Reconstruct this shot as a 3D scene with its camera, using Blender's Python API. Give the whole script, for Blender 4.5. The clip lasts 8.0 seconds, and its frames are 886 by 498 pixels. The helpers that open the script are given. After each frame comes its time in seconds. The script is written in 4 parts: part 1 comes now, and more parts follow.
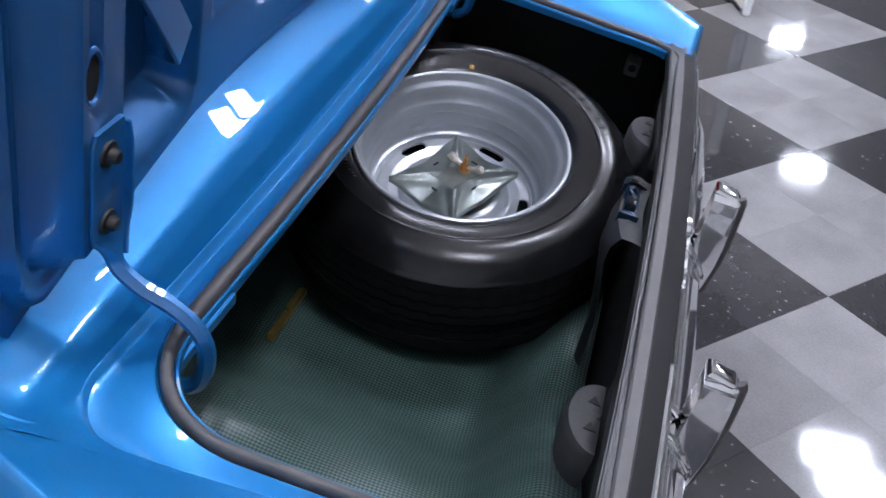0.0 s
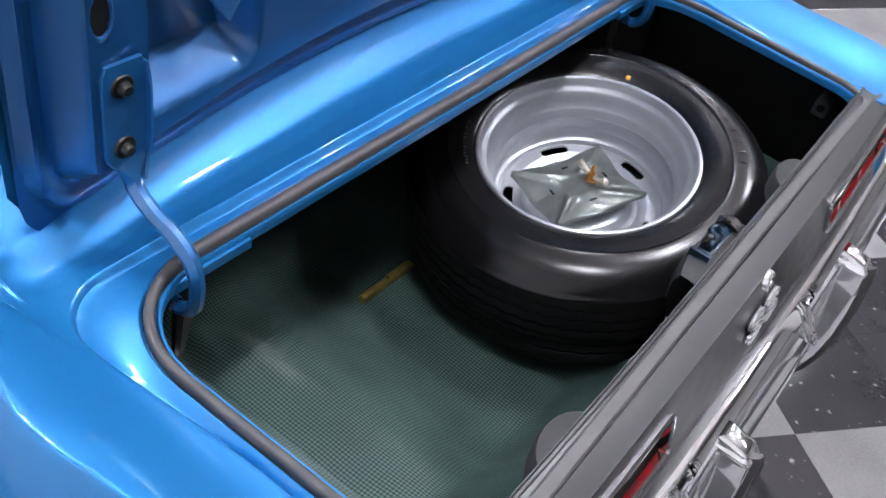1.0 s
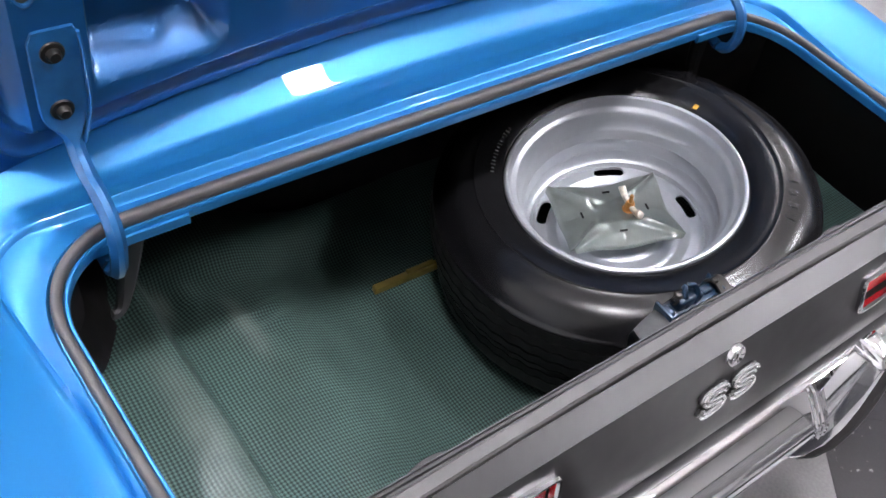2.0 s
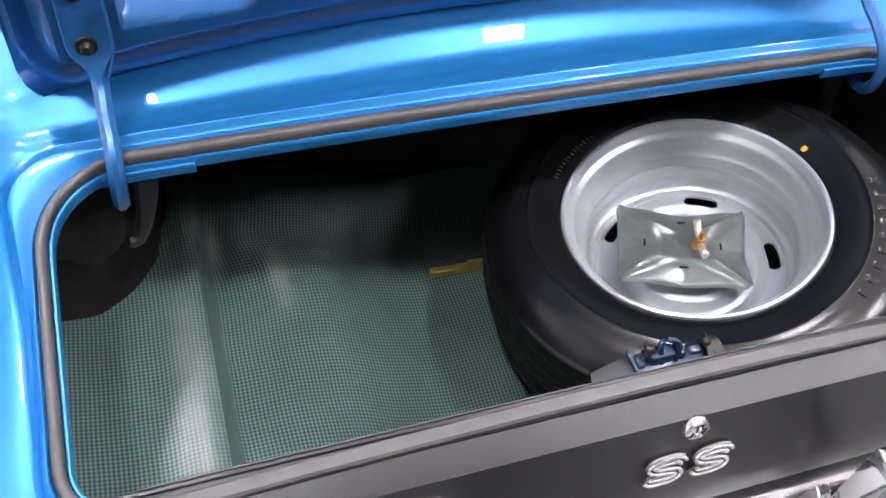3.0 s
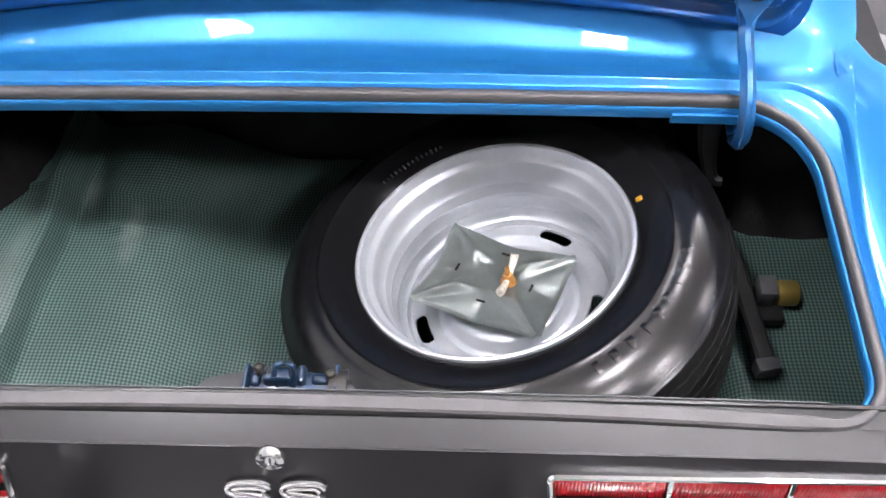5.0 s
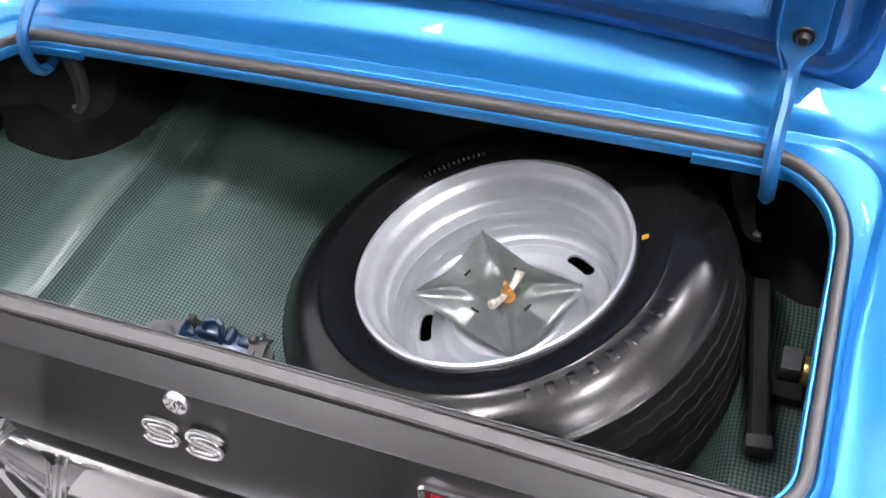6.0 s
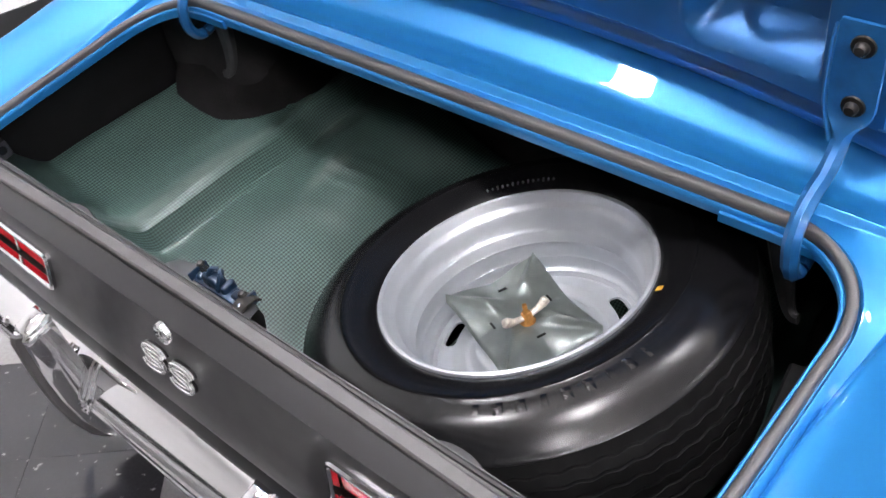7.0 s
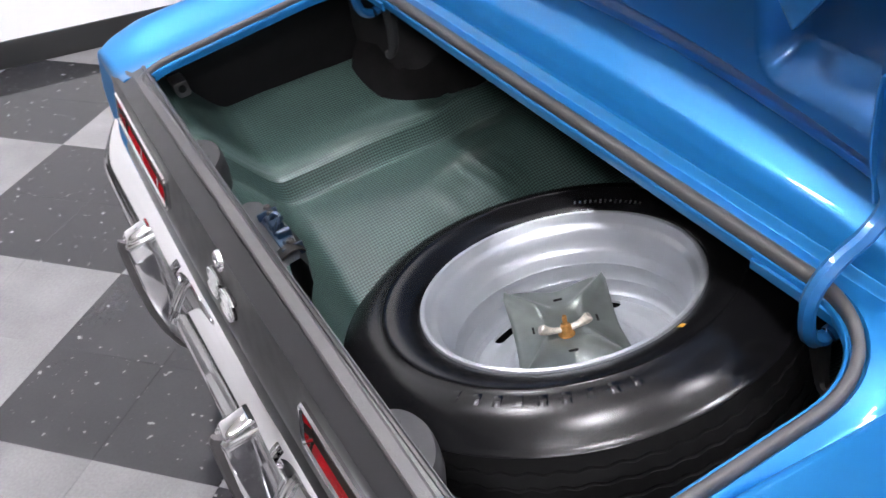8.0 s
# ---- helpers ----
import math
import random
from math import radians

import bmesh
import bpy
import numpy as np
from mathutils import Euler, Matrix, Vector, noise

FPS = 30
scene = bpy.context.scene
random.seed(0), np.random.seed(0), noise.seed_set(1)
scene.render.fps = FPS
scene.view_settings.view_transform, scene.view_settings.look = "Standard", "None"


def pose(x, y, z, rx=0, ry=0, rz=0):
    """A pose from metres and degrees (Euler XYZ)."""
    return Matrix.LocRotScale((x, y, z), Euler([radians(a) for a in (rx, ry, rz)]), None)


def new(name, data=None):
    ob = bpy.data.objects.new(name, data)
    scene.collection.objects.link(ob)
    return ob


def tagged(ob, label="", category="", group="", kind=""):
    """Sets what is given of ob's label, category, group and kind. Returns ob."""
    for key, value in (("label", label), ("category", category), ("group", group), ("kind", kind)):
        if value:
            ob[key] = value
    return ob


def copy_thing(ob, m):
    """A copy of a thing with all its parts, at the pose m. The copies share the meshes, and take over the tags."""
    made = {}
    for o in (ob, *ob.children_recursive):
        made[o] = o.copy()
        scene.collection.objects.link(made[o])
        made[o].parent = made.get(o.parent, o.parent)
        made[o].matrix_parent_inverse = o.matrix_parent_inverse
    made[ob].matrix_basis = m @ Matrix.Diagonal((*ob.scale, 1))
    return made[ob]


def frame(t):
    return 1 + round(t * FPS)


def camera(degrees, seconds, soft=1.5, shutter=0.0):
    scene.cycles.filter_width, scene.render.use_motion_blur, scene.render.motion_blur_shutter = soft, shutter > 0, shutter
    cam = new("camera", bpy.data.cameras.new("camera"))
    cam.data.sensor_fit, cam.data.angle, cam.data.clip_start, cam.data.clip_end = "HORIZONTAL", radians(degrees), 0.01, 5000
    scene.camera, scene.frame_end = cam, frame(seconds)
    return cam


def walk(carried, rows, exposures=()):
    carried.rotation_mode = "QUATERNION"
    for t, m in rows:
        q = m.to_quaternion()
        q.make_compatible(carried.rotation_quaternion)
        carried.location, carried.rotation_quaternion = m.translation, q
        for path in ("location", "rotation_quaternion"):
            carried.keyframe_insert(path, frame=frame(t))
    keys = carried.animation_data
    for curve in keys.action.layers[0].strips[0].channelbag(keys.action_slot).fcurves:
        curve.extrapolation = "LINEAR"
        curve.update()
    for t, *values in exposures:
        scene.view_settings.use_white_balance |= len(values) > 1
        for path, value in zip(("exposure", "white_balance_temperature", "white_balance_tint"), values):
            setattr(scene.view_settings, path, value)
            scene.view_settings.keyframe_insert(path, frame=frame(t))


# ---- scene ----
cam = camera(52.0, 8.0, 1.5, 0.25)
# seconds, eye, Euler degrees
ROWS = [
    (0, -1.1910, 0.0849, 1.5011, 54.616, -2.548, -74.715),
    (0.5, -1.1349, -0.0642, 1.5093, 54.144, -2.461, -64.196),
    (1, -1.0669, -0.2064, 1.5133, 53.625, -2.233, -53.303),
    (1.2, -1.0283, -0.2591, 1.5138, 53.571, -2.055, -49.304),
    (2.3, -0.6905, -0.4485, 1.5442, 51.087, -2.196, -31.571),
    (2.5, -0.6236, -0.4773, 1.5447, 50.678, -1.924, -27.273),
    (3, -0.4778, -0.5186, 1.5497, 49.562, -1.597, -17.409),
    (3.5, -0.3177, -0.5293, 1.5482, 48.848, -1.212, -10.592),
    (4, -0.1594, -0.5381, 1.5556, 48.183, -1.006, -4.624),
    (4.5, 0.0256, -0.5550, 1.5527, 48.273, -0.159, -0.869),
    (5, 0.2036, -0.5607, 1.5540, 48.230, 0.456, 1.808),
    (5.2, 0.2697, -0.5572, 1.5548, 47.934, 0.821, 5.131),
    (6.5, 0.6995, -0.4475, 1.5273, 50.869, 2.895, 30.704),
    (7, 0.8305, -0.3744, 1.5182, 51.943, 2.895, 40.853),
    (7.5, 0.9488, -0.2865, 1.5044, 53.166, 2.858, 50.843),
    (8, 1.0410, -0.1988, 1.4968, 53.933, 2.360, 60.681),
]
EXPOSURES = [(0, -0.63, 5950, 15), (0.5, -0.38, 6150, 16), (1, -0.17, 6350, 15), (2.5, 0.14, 6650, 15), (4.5, 0.44, 6700, 15), (5.2, 0.43, 6750, 15), (7, 0.13, 6750, 14), (8, -0.02, 6550, 14)]
walk(cam, [(t, pose(x, y, z, rx, ry, rz)) for t, x, y, z, rx, ry, rz in ROWS], EXPOSURES)

# ---- light ----
world = bpy.data.worlds.new("showroom_world")
scene.world = world
world.use_nodes = True
world.node_tree.nodes["Background"].inputs[0].default_value = (0.9, 0.95, 1.0, 1)
world.node_tree.nodes["Background"].inputs[1].default_value = 0.05
CEILING = 4.9
LAMP_Z = 3.57
PANEL_GLOW = 236.0


# ---- materials ----
def material(name, colour, rough=0.5, metal=0.0, coat=0.0, coat_rough=0.03, vary=0.0, scale=8.0, bump=0.0, bump_scale=200.0, spec=0.5):
    """A Principled surface; colour drifts by vary over patches, with fine relief."""
    m = bpy.data.materials.new(name)
    m.use_nodes = True
    nt = m.node_tree
    p = nt.nodes["Principled BSDF"]
    p.inputs["Base Color"].default_value = (*colour, 1)
    p.inputs["Roughness"].default_value = rough
    p.inputs["Metallic"].default_value = metal
    p.inputs["Coat Weight"].default_value = coat
    p.inputs["Coat Roughness"].default_value = coat_rough
    p.inputs["Specular IOR Level"].default_value = spec
    tc = nt.nodes.new("ShaderNodeTexCoord")
    if vary:
        n = nt.nodes.new("ShaderNodeTexNoise")
        n.inputs["Scale"].default_value, n.inputs["Detail"].default_value = scale, 6
        nt.links.new(tc.outputs["Object"], n.inputs["Vector"])
        r = nt.nodes.new("ShaderNodeValToRGB")
        r.color_ramp.elements[0].position, r.color_ramp.elements[1].position = 0.3, 0.7
        r.color_ramp.elements[0].color = (*[c * (1 - vary) for c in colour], 1)
        r.color_ramp.elements[1].color = (*[min(1, c * (1 + vary)) for c in colour], 1)
        nt.links.new(n.outputs["Fac"], r.inputs["Fac"])
        nt.links.new(r.outputs["Color"], p.inputs["Base Color"])
        mr = nt.nodes.new("ShaderNodeMapRange")
        mr.inputs["To Min"].default_value, mr.inputs["To Max"].default_value = rough * 0.8, min(1, rough * 1.2)
        nt.links.new(n.outputs["Fac"], mr.inputs["Value"])
        nt.links.new(mr.outputs["Result"], p.inputs["Roughness"])
    if bump:
        b = nt.nodes.new("ShaderNodeTexNoise")
        b.inputs["Scale"].default_value, b.inputs["Detail"].default_value = bump_scale, 4
        nt.links.new(tc.outputs["Object"], b.inputs["Vector"])
        bn = nt.nodes.new("ShaderNodeBump")
        bn.inputs["Strength"].default_value, bn.inputs["Distance"].default_value = bump, 0.002
        nt.links.new(b.outputs["Fac"], bn.inputs["Height"])
        nt.links.new(bn.outputs["Normal"], p.inputs["Normal"])
    return m


PAINT = material("blue_metallic_paint", (0.011, 0.178, 0.440), 0.40, 0.5, 0.6, 0.006, 0.03, 900, 0, 0, 0.5)
# The body's blue darkened: shade on the lid's inner side put into the colour.
PAINT_SHADED = material("blue_paint_shaded", (0.0065, 0.082, 0.235), 0.36, 0.5, 0.6, 0.012, 0.06, 12, 0.012, 40, 0.5)
for m in (PAINT, PAINT_SHADED):
    m.node_tree.nodes["Principled BSDF"].inputs["Coat IOR"].default_value = 1.5
HINGE_PAINT = material("blue_hinge_paint", (0.010, 0.112, 0.30), 0.4, 0.4, 1.0, 0.05, 0.12, 60, 0.08, 150)
BLACK_SATIN = material("satin_black_paint", (0.012, 0.0115, 0.0125), 0.36, 0, 0, 0.25, 0.05, 30, 0.01, 300, 0.5)
RUBBER = material("black_rubber_seal", (0.055, 0.052, 0.053), 0.5, 0, 0, 0, 0.15, 40, 0.15, 400)
TYRE = material("tyre_rubber", (0.0045, 0.0045, 0.005), 0.25, 0, 0, 0, 0.12, 14, 0.014, 300, 0.38)
TREADM = material("dull_tread_rubber", (0.004, 0.004, 0.0042), 0.7, 0, 0, 0, 0.2, 40, 0.1, 300, 0.2)
WINGM = material("dull_nickel", (0.55, 0.50, 0.43), 0.4, 0.5, 0, 0, 0.3, 120, 0.1, 300)
CHROME = material("chrome", (0.85, 0.85, 0.86), 0.06, 1.0)
BADGE = material("bright_badge_chrome", (0.85, 0.85, 0.85), 0.2, 0.8)
SILVER = material("silver_wheel_paint", (0.47, 0.49, 0.52), 0.32, 0.55, 0.3, 0.1, 0.05, 20, 0.03, 400)
ZINC = material("zinc_plate", (0.27, 0.30, 0.285), 0.30, 0.5, 0.4, 0.1, 0.12, 25, 0.05, 120)
BRASS = material("cadmium_brass", (0.5, 0.36, 0.11), 0.3, 0.8, 0, 0, 0.12, 30)
RUST = material("rusty_zinc", (0.42, 0.2, 0.06), 0.5, 0.5, 0, 0, 0.35, 120)
DARK = material("trunk_black_paint", (0.009, 0.009, 0.0095), 0.7, 0, 0, 0, 0.3, 30, 0.2, 150, 0.25)
FELT = material("dark_grey_fibre_pad", (0.024, 0.0225, 0.0235), 0.95, 0, 0, 0, 0.3, 20, 0.5, 250, 0.15)
GREYCUP = material("grey_lamp_housing", (0.030, 0.030, 0.032), 0.7, 0, 0, 0, 0.12, 30, 0.15, 200)
GREYSTEEL = material("dull_grey_steel", (0.09, 0.092, 0.096), 0.55, 0.3, 0, 0, 0.2, 25, 0.1, 150)
LATCHBLUE = material("blue_latch_steel", (0.005, 0.02, 0.045), 0.35, 0.4, 0.4, 0.1, 0.35, 60, 0.2, 100)
BOLT = material("black_bolt", (0.02, 0.018, 0.016), 0.4, 0.6)
REDLENS = material("red_lens", (0.50, 0.006, 0.014), 0.12, 0, 1.0, 0.02, 0.1, 200, 0.3, 350)
WALL = material("white_wall_paint", (0.86, 0.855, 0.85), 0.6, 0, 0, 0, 0.03, 2)
CEIL = material("ceiling_paint", (0.32, 0.30, 0.29), 0.8, 0, 0, 0, 0.06, 3)
SKIRT = material("black_baseboard", (0.02, 0.02, 0.02), 0.4, 0, 0, 0, 0.1, 5)
CREAM = material("cream_enamel", (0.82, 0.74, 0.67), 0.3, 0, 1.0, 0.03, 0.03, 5)
WHITEGLOSS = material("glossy_white_enamel", (0.85, 0.85, 0.84), 0.15, 0, 1.0, 0.03, 0.02, 5)
VINYL = material("white_vinyl", (0.72, 0.7, 0.64), 0.5, 0, 0, 0, 0.05, 10, 0.2, 300)


# ---- helpers for meshes ----
def mesh_of(name, bm, smooth=True):
    me = bpy.data.meshes.new(name)
    bmesh.ops.recalc_face_normals(bm, faces=bm.faces[:])
    bm.to_mesh(me)
    bm.free()
    if smooth:
        me.polygons.foreach_set("use_smooth", [True] * len(me.polygons))
        me.set_sharp_from_angle(angle=radians(38))
    return me


PLACE = Matrix.Identity(4)     # the frame in which the next parts are drawn


def part(name, bm, mat, parent=None, label="", smooth=True):
    if PLACE != Matrix.Identity(4):
        bmesh.ops.transform(bm, matrix=PLACE, verts=bm.verts)
    me = mesh_of(name, bm, smooth)
    me.materials.append(mat)
    ob = new(name, me)
    if parent:
        ob.parent = parent
    if label:
        tagged(ob, label)
    return ob


def thing(name, label, category, group="", kind="", at=(0, 0, 0)):
    ob = new(name)
    ob.empty_display_size = 0.05
    ob.location = at
    return tagged(ob, label, category, group, kind)


def grid_into(bm, rows, closed_u=False, closed_v=False):
    """Quads over rows of points (lists of equal length)."""
    vs = [[bm.verts.new(p) for p in r] for r in rows]
    nr, nc = len(vs), len(vs[0])
    for i in range(nr if closed_u else nr - 1):
        for j in range(nc if closed_v else nc - 1):
            a, b = vs[i], vs[(i + 1) % nr]
            bm.faces.new((a[j], a[(j + 1) % nc], b[(j + 1) % nc], b[j]))
    return vs


def lathe(profile, n=96):
    """A body of revolution about z from (radius, height) pairs; a closed profile makes a ring."""
    bm = bmesh.new()
    rows = [[(r * math.cos(2 * math.pi * k / n), r * math.sin(2 * math.pi * k / n), h) for k in range(n)] for r, h in profile]
    grid_into(bm, rows, False, True)
    return bm


def box(cx, cy, cz, sx, sy, sz, bevel=0.0, seg=2, bm=None):
    own = bmesh.new()
    bmesh.ops.create_cube(own, size=1)
    bmesh.ops.scale(own, vec=(sx, sy, sz), verts=own.verts)
    if bevel:
        bmesh.ops.bevel(own, geom=own.edges[:], offset=bevel, segments=seg, affect="EDGES", profile=0.5)
    bmesh.ops.translate(own, vec=(cx, cy, cz), verts=own.verts)
    if bm is None:
        return own
    me = bpy.data.meshes.new("tmp")
    own.to_mesh(me)
    own.free()
    bm.from_mesh(me)
    bpy.data.meshes.remove(me)
    return bm


def moved(bm, m):
    bmesh.ops.transform(bm, matrix=m, verts=bm.verts)
    return bm


def smooth_path(pts, n=8):
    """Catmull-Rom through the points."""
    P = [Vector(p) for p in pts]
    out = []
    for i in range(len(P) - 1):
        a, b, c, d = P[max(i - 1, 0)], P[i], P[i + 1], P[min(i + 2, len(P) - 1)]
        for k in range(n):
            t = k / n
            out.append(0.5 * (2 * b + (c - a) * t + (2 * a - 5 * b + 4 * c - d) * t * t + (3 * b - a - 3 * c + d) * t ** 3))
    out.append(P[-1])
    return out


def sweep(path, section, up=(0, 0, 1), closed=False, cap=True):
    """A section of (side, up) offsets carried along the path; section may be a function of the share of the way."""
    path = [Vector(p) for p in path]
    n = len(path)
    rows = []
    for i, p in enumerate(path):
        t = (path[(i + 1) % n] - path[i - 1]) if closed else (path[min(i + 1, n - 1)] - path[max(i - 1, 0)])
        t.normalize()
        side = t.cross(Vector(up)).normalized()
        u = side.cross(t)
        sec = section(i / (n - 1)) if callable(section) else section
        rows.append([p + side * a + u * b for a, b in sec])
    bm = bmesh.new()
    vs = grid_into(bm, rows, closed, True)
    if cap and not closed:
        bm.faces.new(vs[0])
        bm.faces.new(vs[-1])
    return bm


def ring(r, n=12, sx=1.0, sy=1.0):
    return [(r * sx * math.cos(2 * math.pi * k / n), r * sy * math.sin(2 * math.pi * k / n)) for k in range(n)]


def rect_section(w, h, b=0.3):
    w, h = w / 2, h / 2
    c = min(w, h) * b
    return [(w - c, -h), (w, -h + c), (w, h - c), (w - c, h), (-w + c, h), (-w, h - c), (-w, -h + c), (-w + c, -h)]


def lerp(a, b, t):
    return a + (b - a) * t


def step(a, b, v):
    t = max(0.0, min(1.0, (v - a) / (b - a)))
    return t * t * (3 - 2 * t)

# ---- showroom ----
TILE = 0.3048
TILE_AT = (0.993, -0.485)     # a corner where four squares meet; the grid lies at 45 degrees to the room
X0, X1, Y0, Y1 = -2.82, 14.0, -9.0, 6.5


def tile_material(name, c, speck, amount):
    m = bpy.data.materials.new(name)
    m.use_nodes = True
    nt = m.node_tree
    p = nt.nodes["Principled BSDF"]
    tc, oi = nt.nodes.new("ShaderNodeTexCoord"), nt.nodes.new("ShaderNodeObjectInfo")
    add = nt.nodes.new("ShaderNodeVectorMath")
    nt.links.new(tc.outputs["Object"], add.inputs[0])
    nt.links.new(oi.outputs["Location"], add.inputs[1])
    n1, n2, v = nt.nodes.new("ShaderNodeTexNoise"), nt.nodes.new("ShaderNodeTexNoise"), nt.nodes.new("ShaderNodeTexNoise")
    for n, s, d in ((n1, 5, 6), (n2, 150, 3), (v, 46, 3.5)):
        n.inputs["Scale"].default_value, n.inputs["Detail"].default_value = s, d
        nt.links.new(add.outputs[0], n.inputs["Vector"])
    mixf = nt.nodes.new("ShaderNodeMath")
    mixf.operation = "MULTIPLY_ADD"
    mixf.inputs[1].default_value, mixf.inputs[2].default_value = 0.4, 0.0
    nt.links.new(n2.outputs["Fac"], mixf.inputs[0])
    addf = nt.nodes.new("ShaderNodeMath")
    addf.operation = "MULTIPLY_ADD"
    addf.inputs[1].default_value = 0.6
    nt.links.new(n1.outputs["Fac"], addf.inputs[0])
    nt.links.new(mixf.outputs[0], addf.inputs[2])
    r = nt.nodes.new("ShaderNodeValToRGB")
    r.color_ramp.elements[0].position, r.color_ramp.elements[1].position = 0.35, 0.65
    r.color_ramp.elements[0].color = (*[x * 0.82 for x in c], 1)
    r.color_ramp.elements[1].color = (*[x * 1.18 for x in c], 1)
    nt.links.new(addf.outputs[0], r.inputs["Fac"])
    sp = nt.nodes.new("ShaderNodeValToRGB")
    sp.color_ramp.elements[0].position, sp.color_ramp.elements[1].position = amount, amount + 0.05
    nt.links.new(v.outputs["Fac"], sp.inputs["Fac"])
    mix = nt.nodes.new("ShaderNodeMix")
    mix.data_type = "RGBA"
    nt.links.new(sp.outputs["Color"], mix.inputs["Factor"])
    nt.links.new(r.outputs["Color"], mix.inputs["A"])
    mix.inputs["B"].default_value = (*speck, 1)
    tint = nt.nodes.new("ShaderNodeMix")
    tint.data_type, tint.blend_type = "RGBA", "MULTIPLY"
    tint.inputs["Factor"].default_value = 1.0
    rr = nt.nodes.new("ShaderNodeMapRange")
    rr.inputs["To Min"].default_value, rr.inputs["To Max"].default_value = 0.9, 1.08
    nt.links.new(oi.outputs["Random"], rr.inputs["Value"])
    nt.links.new(mix.outputs["Result"], tint.inputs["A"])
    nt.links.new(rr.outputs["Result"], tint.inputs["B"])
    nt.links.new(tint.outputs["Result"], p.inputs["Base Color"])
    mr = nt.nodes.new("ShaderNodeMapRange")
    mr.inputs["To Min"].default_value, mr.inputs["To Max"].default_value = 0.045, 0.085
    p.inputs["Specular IOR Level"].default_value = 0.52
    nt.links.new(n1.outputs["Fac"], mr.inputs["Value"])
    nt.links.new(mr.outputs["Result"], p.inputs["Roughness"])
    bn = nt.nodes.new("ShaderNodeBump")
    bn.inputs["Strength"].default_value, bn.inputs["Distance"].default_value = 0.06, 0.002
    nt.links.new(n1.outputs["Fac"], bn.inputs["Height"])
    nt.links.new(bn.outputs["Normal"], p.inputs["Normal"])
    return m


TILE_LIGHT = tile_material("light_grey_tile", (0.205, 0.201, 0.203), (0.26, 0.26, 0.26), 0.72)
TILE_DARK = tile_material("dark_grey_tile", (0.025, 0.0245, 0.0275), (0.22, 0.22, 0.22), 0.66)
GROUT = material("tile_bed", (0.06, 0.06, 0.06), 0.8, vary=0.1)
floor = tagged(part("floor", box((X0 + X1) / 2, (Y0 + Y1) / 2, -0.012, X1 - X0 + 0.4, Y1 - Y0 + 0.4, 0.018), GROUT), "polished chequered floor of light and dark grey tiles", "floor", "", "structure")


def wall_run(name, a, b, thick=0.12):
    a, b = Vector(a), Vector(b)
    d = b - a
    m = Matrix.Translation((a + b) / 2) @ Matrix.Rotation(math.atan2(d.y, d.x), 4, "Z")
    w = tagged(part(name, moved(box(0, -thick / 2, CEILING / 2, d.length, thick, CEILING), m), WALL), "plain white painted showroom wall", "wall", "", "structure")
    tagged(part("baseboard", moved(box(0, 0.007, 0.055, d.length - 0.03, 0.012, 0.11, 0.003), m), SKIRT), "black rubber baseboard along the white wall", "baseboard", "", "structure")
    return w


wall_run("wall_west", (X0, Y1, 0), (X0, Y0, 0))
wall_run("wall_south", (X0, Y0, 0), (X1, Y0, 0))
wall_run("wall_east", (X1, Y0, 0), (X1, Y1, 0))
wall_run("wall_north", (X1, Y1, 0), (X0, Y1, 0))
tagged(part("ceiling", box((X0 + X1) / 2, (Y0 + Y1) / 2, CEILING + 0.06, X1 - X0 + 0.3, Y1 - Y0 + 0.3, 0.12), CEIL), "plain brownish grey showroom ceiling", "ceiling", "", "structure")

GLOW = bpy.data.materials.new("lamp_diffuser")
GLOW.use_nodes = True
gp = GLOW.node_tree.nodes["Principled BSDF"]
gp.inputs["Emission Color"].default_value = (0.93, 0.95, 1.0, 1)
gp.inputs["Emission Strength"].default_value = PANEL_GLOW
LAMPFRAME = material("white_lamp_frame", (0.8, 0.8, 0.8), 0.4)


def ceiling_light():
    t = thing("ceiling_light", "white rectangular ceiling lamp with glowing diffuser", "ceiling lamp", "ceiling lamps", "", (0, 0, LAMP_Z))
    bm = bmesh.new()
    for sx, sy, w, d in ((0.135, 0, 0.03, 0.48), (-0.135, 0, 0.03, 0.48), (0, 0.225, 0.24, 0.03), (0, -0.225, 0.24, 0.03)):
        box(sx, sy, 0, w, d, 0.05, 0.004, 1, bm)
    part("frame", bm, LAMPFRAME, t)
    # rods are added: the lamps hang low so they also light the ceiling
    for sx in (-0.13, 0.13):
        part("suspension_rod", moved(lathe([(0.005, 0.02), (0.005, CEILING - LAMP_Z)], 10), Matrix.Translation((sx, 0, 0))), LAMPFRAME, t, "thin white rod")
    part("diffuser", box(0, 0, 0, 0.24, 0.42, 0.02), GLOW, t, "glowing white diffuser", False)
    return t


lamp = ceiling_light()
# (5.2, 0.8), (-1.2, 4.0) and (4.5, 3.8) are unseen lamps added for fill
LAMPS = [(3.86, -1.84), (4.14, -1.74), (8.6, -1.73), (12.6, -1.68), (-0.98, -0.62), (1.01, -0.54), (2.05, -2.2), (-1.35, 1.45), (1.38, 1.45), (5.2, 0.8), (-1.2, 4.0), (2.8, 3.2), (4.5, 3.8)]
for i, (x, y) in enumerate(LAMPS):
    m = pose(x, y, LAMP_Z)
    if i == 0:
        lamp.matrix_basis = m
    else:
        copy_thing(lamp, m)

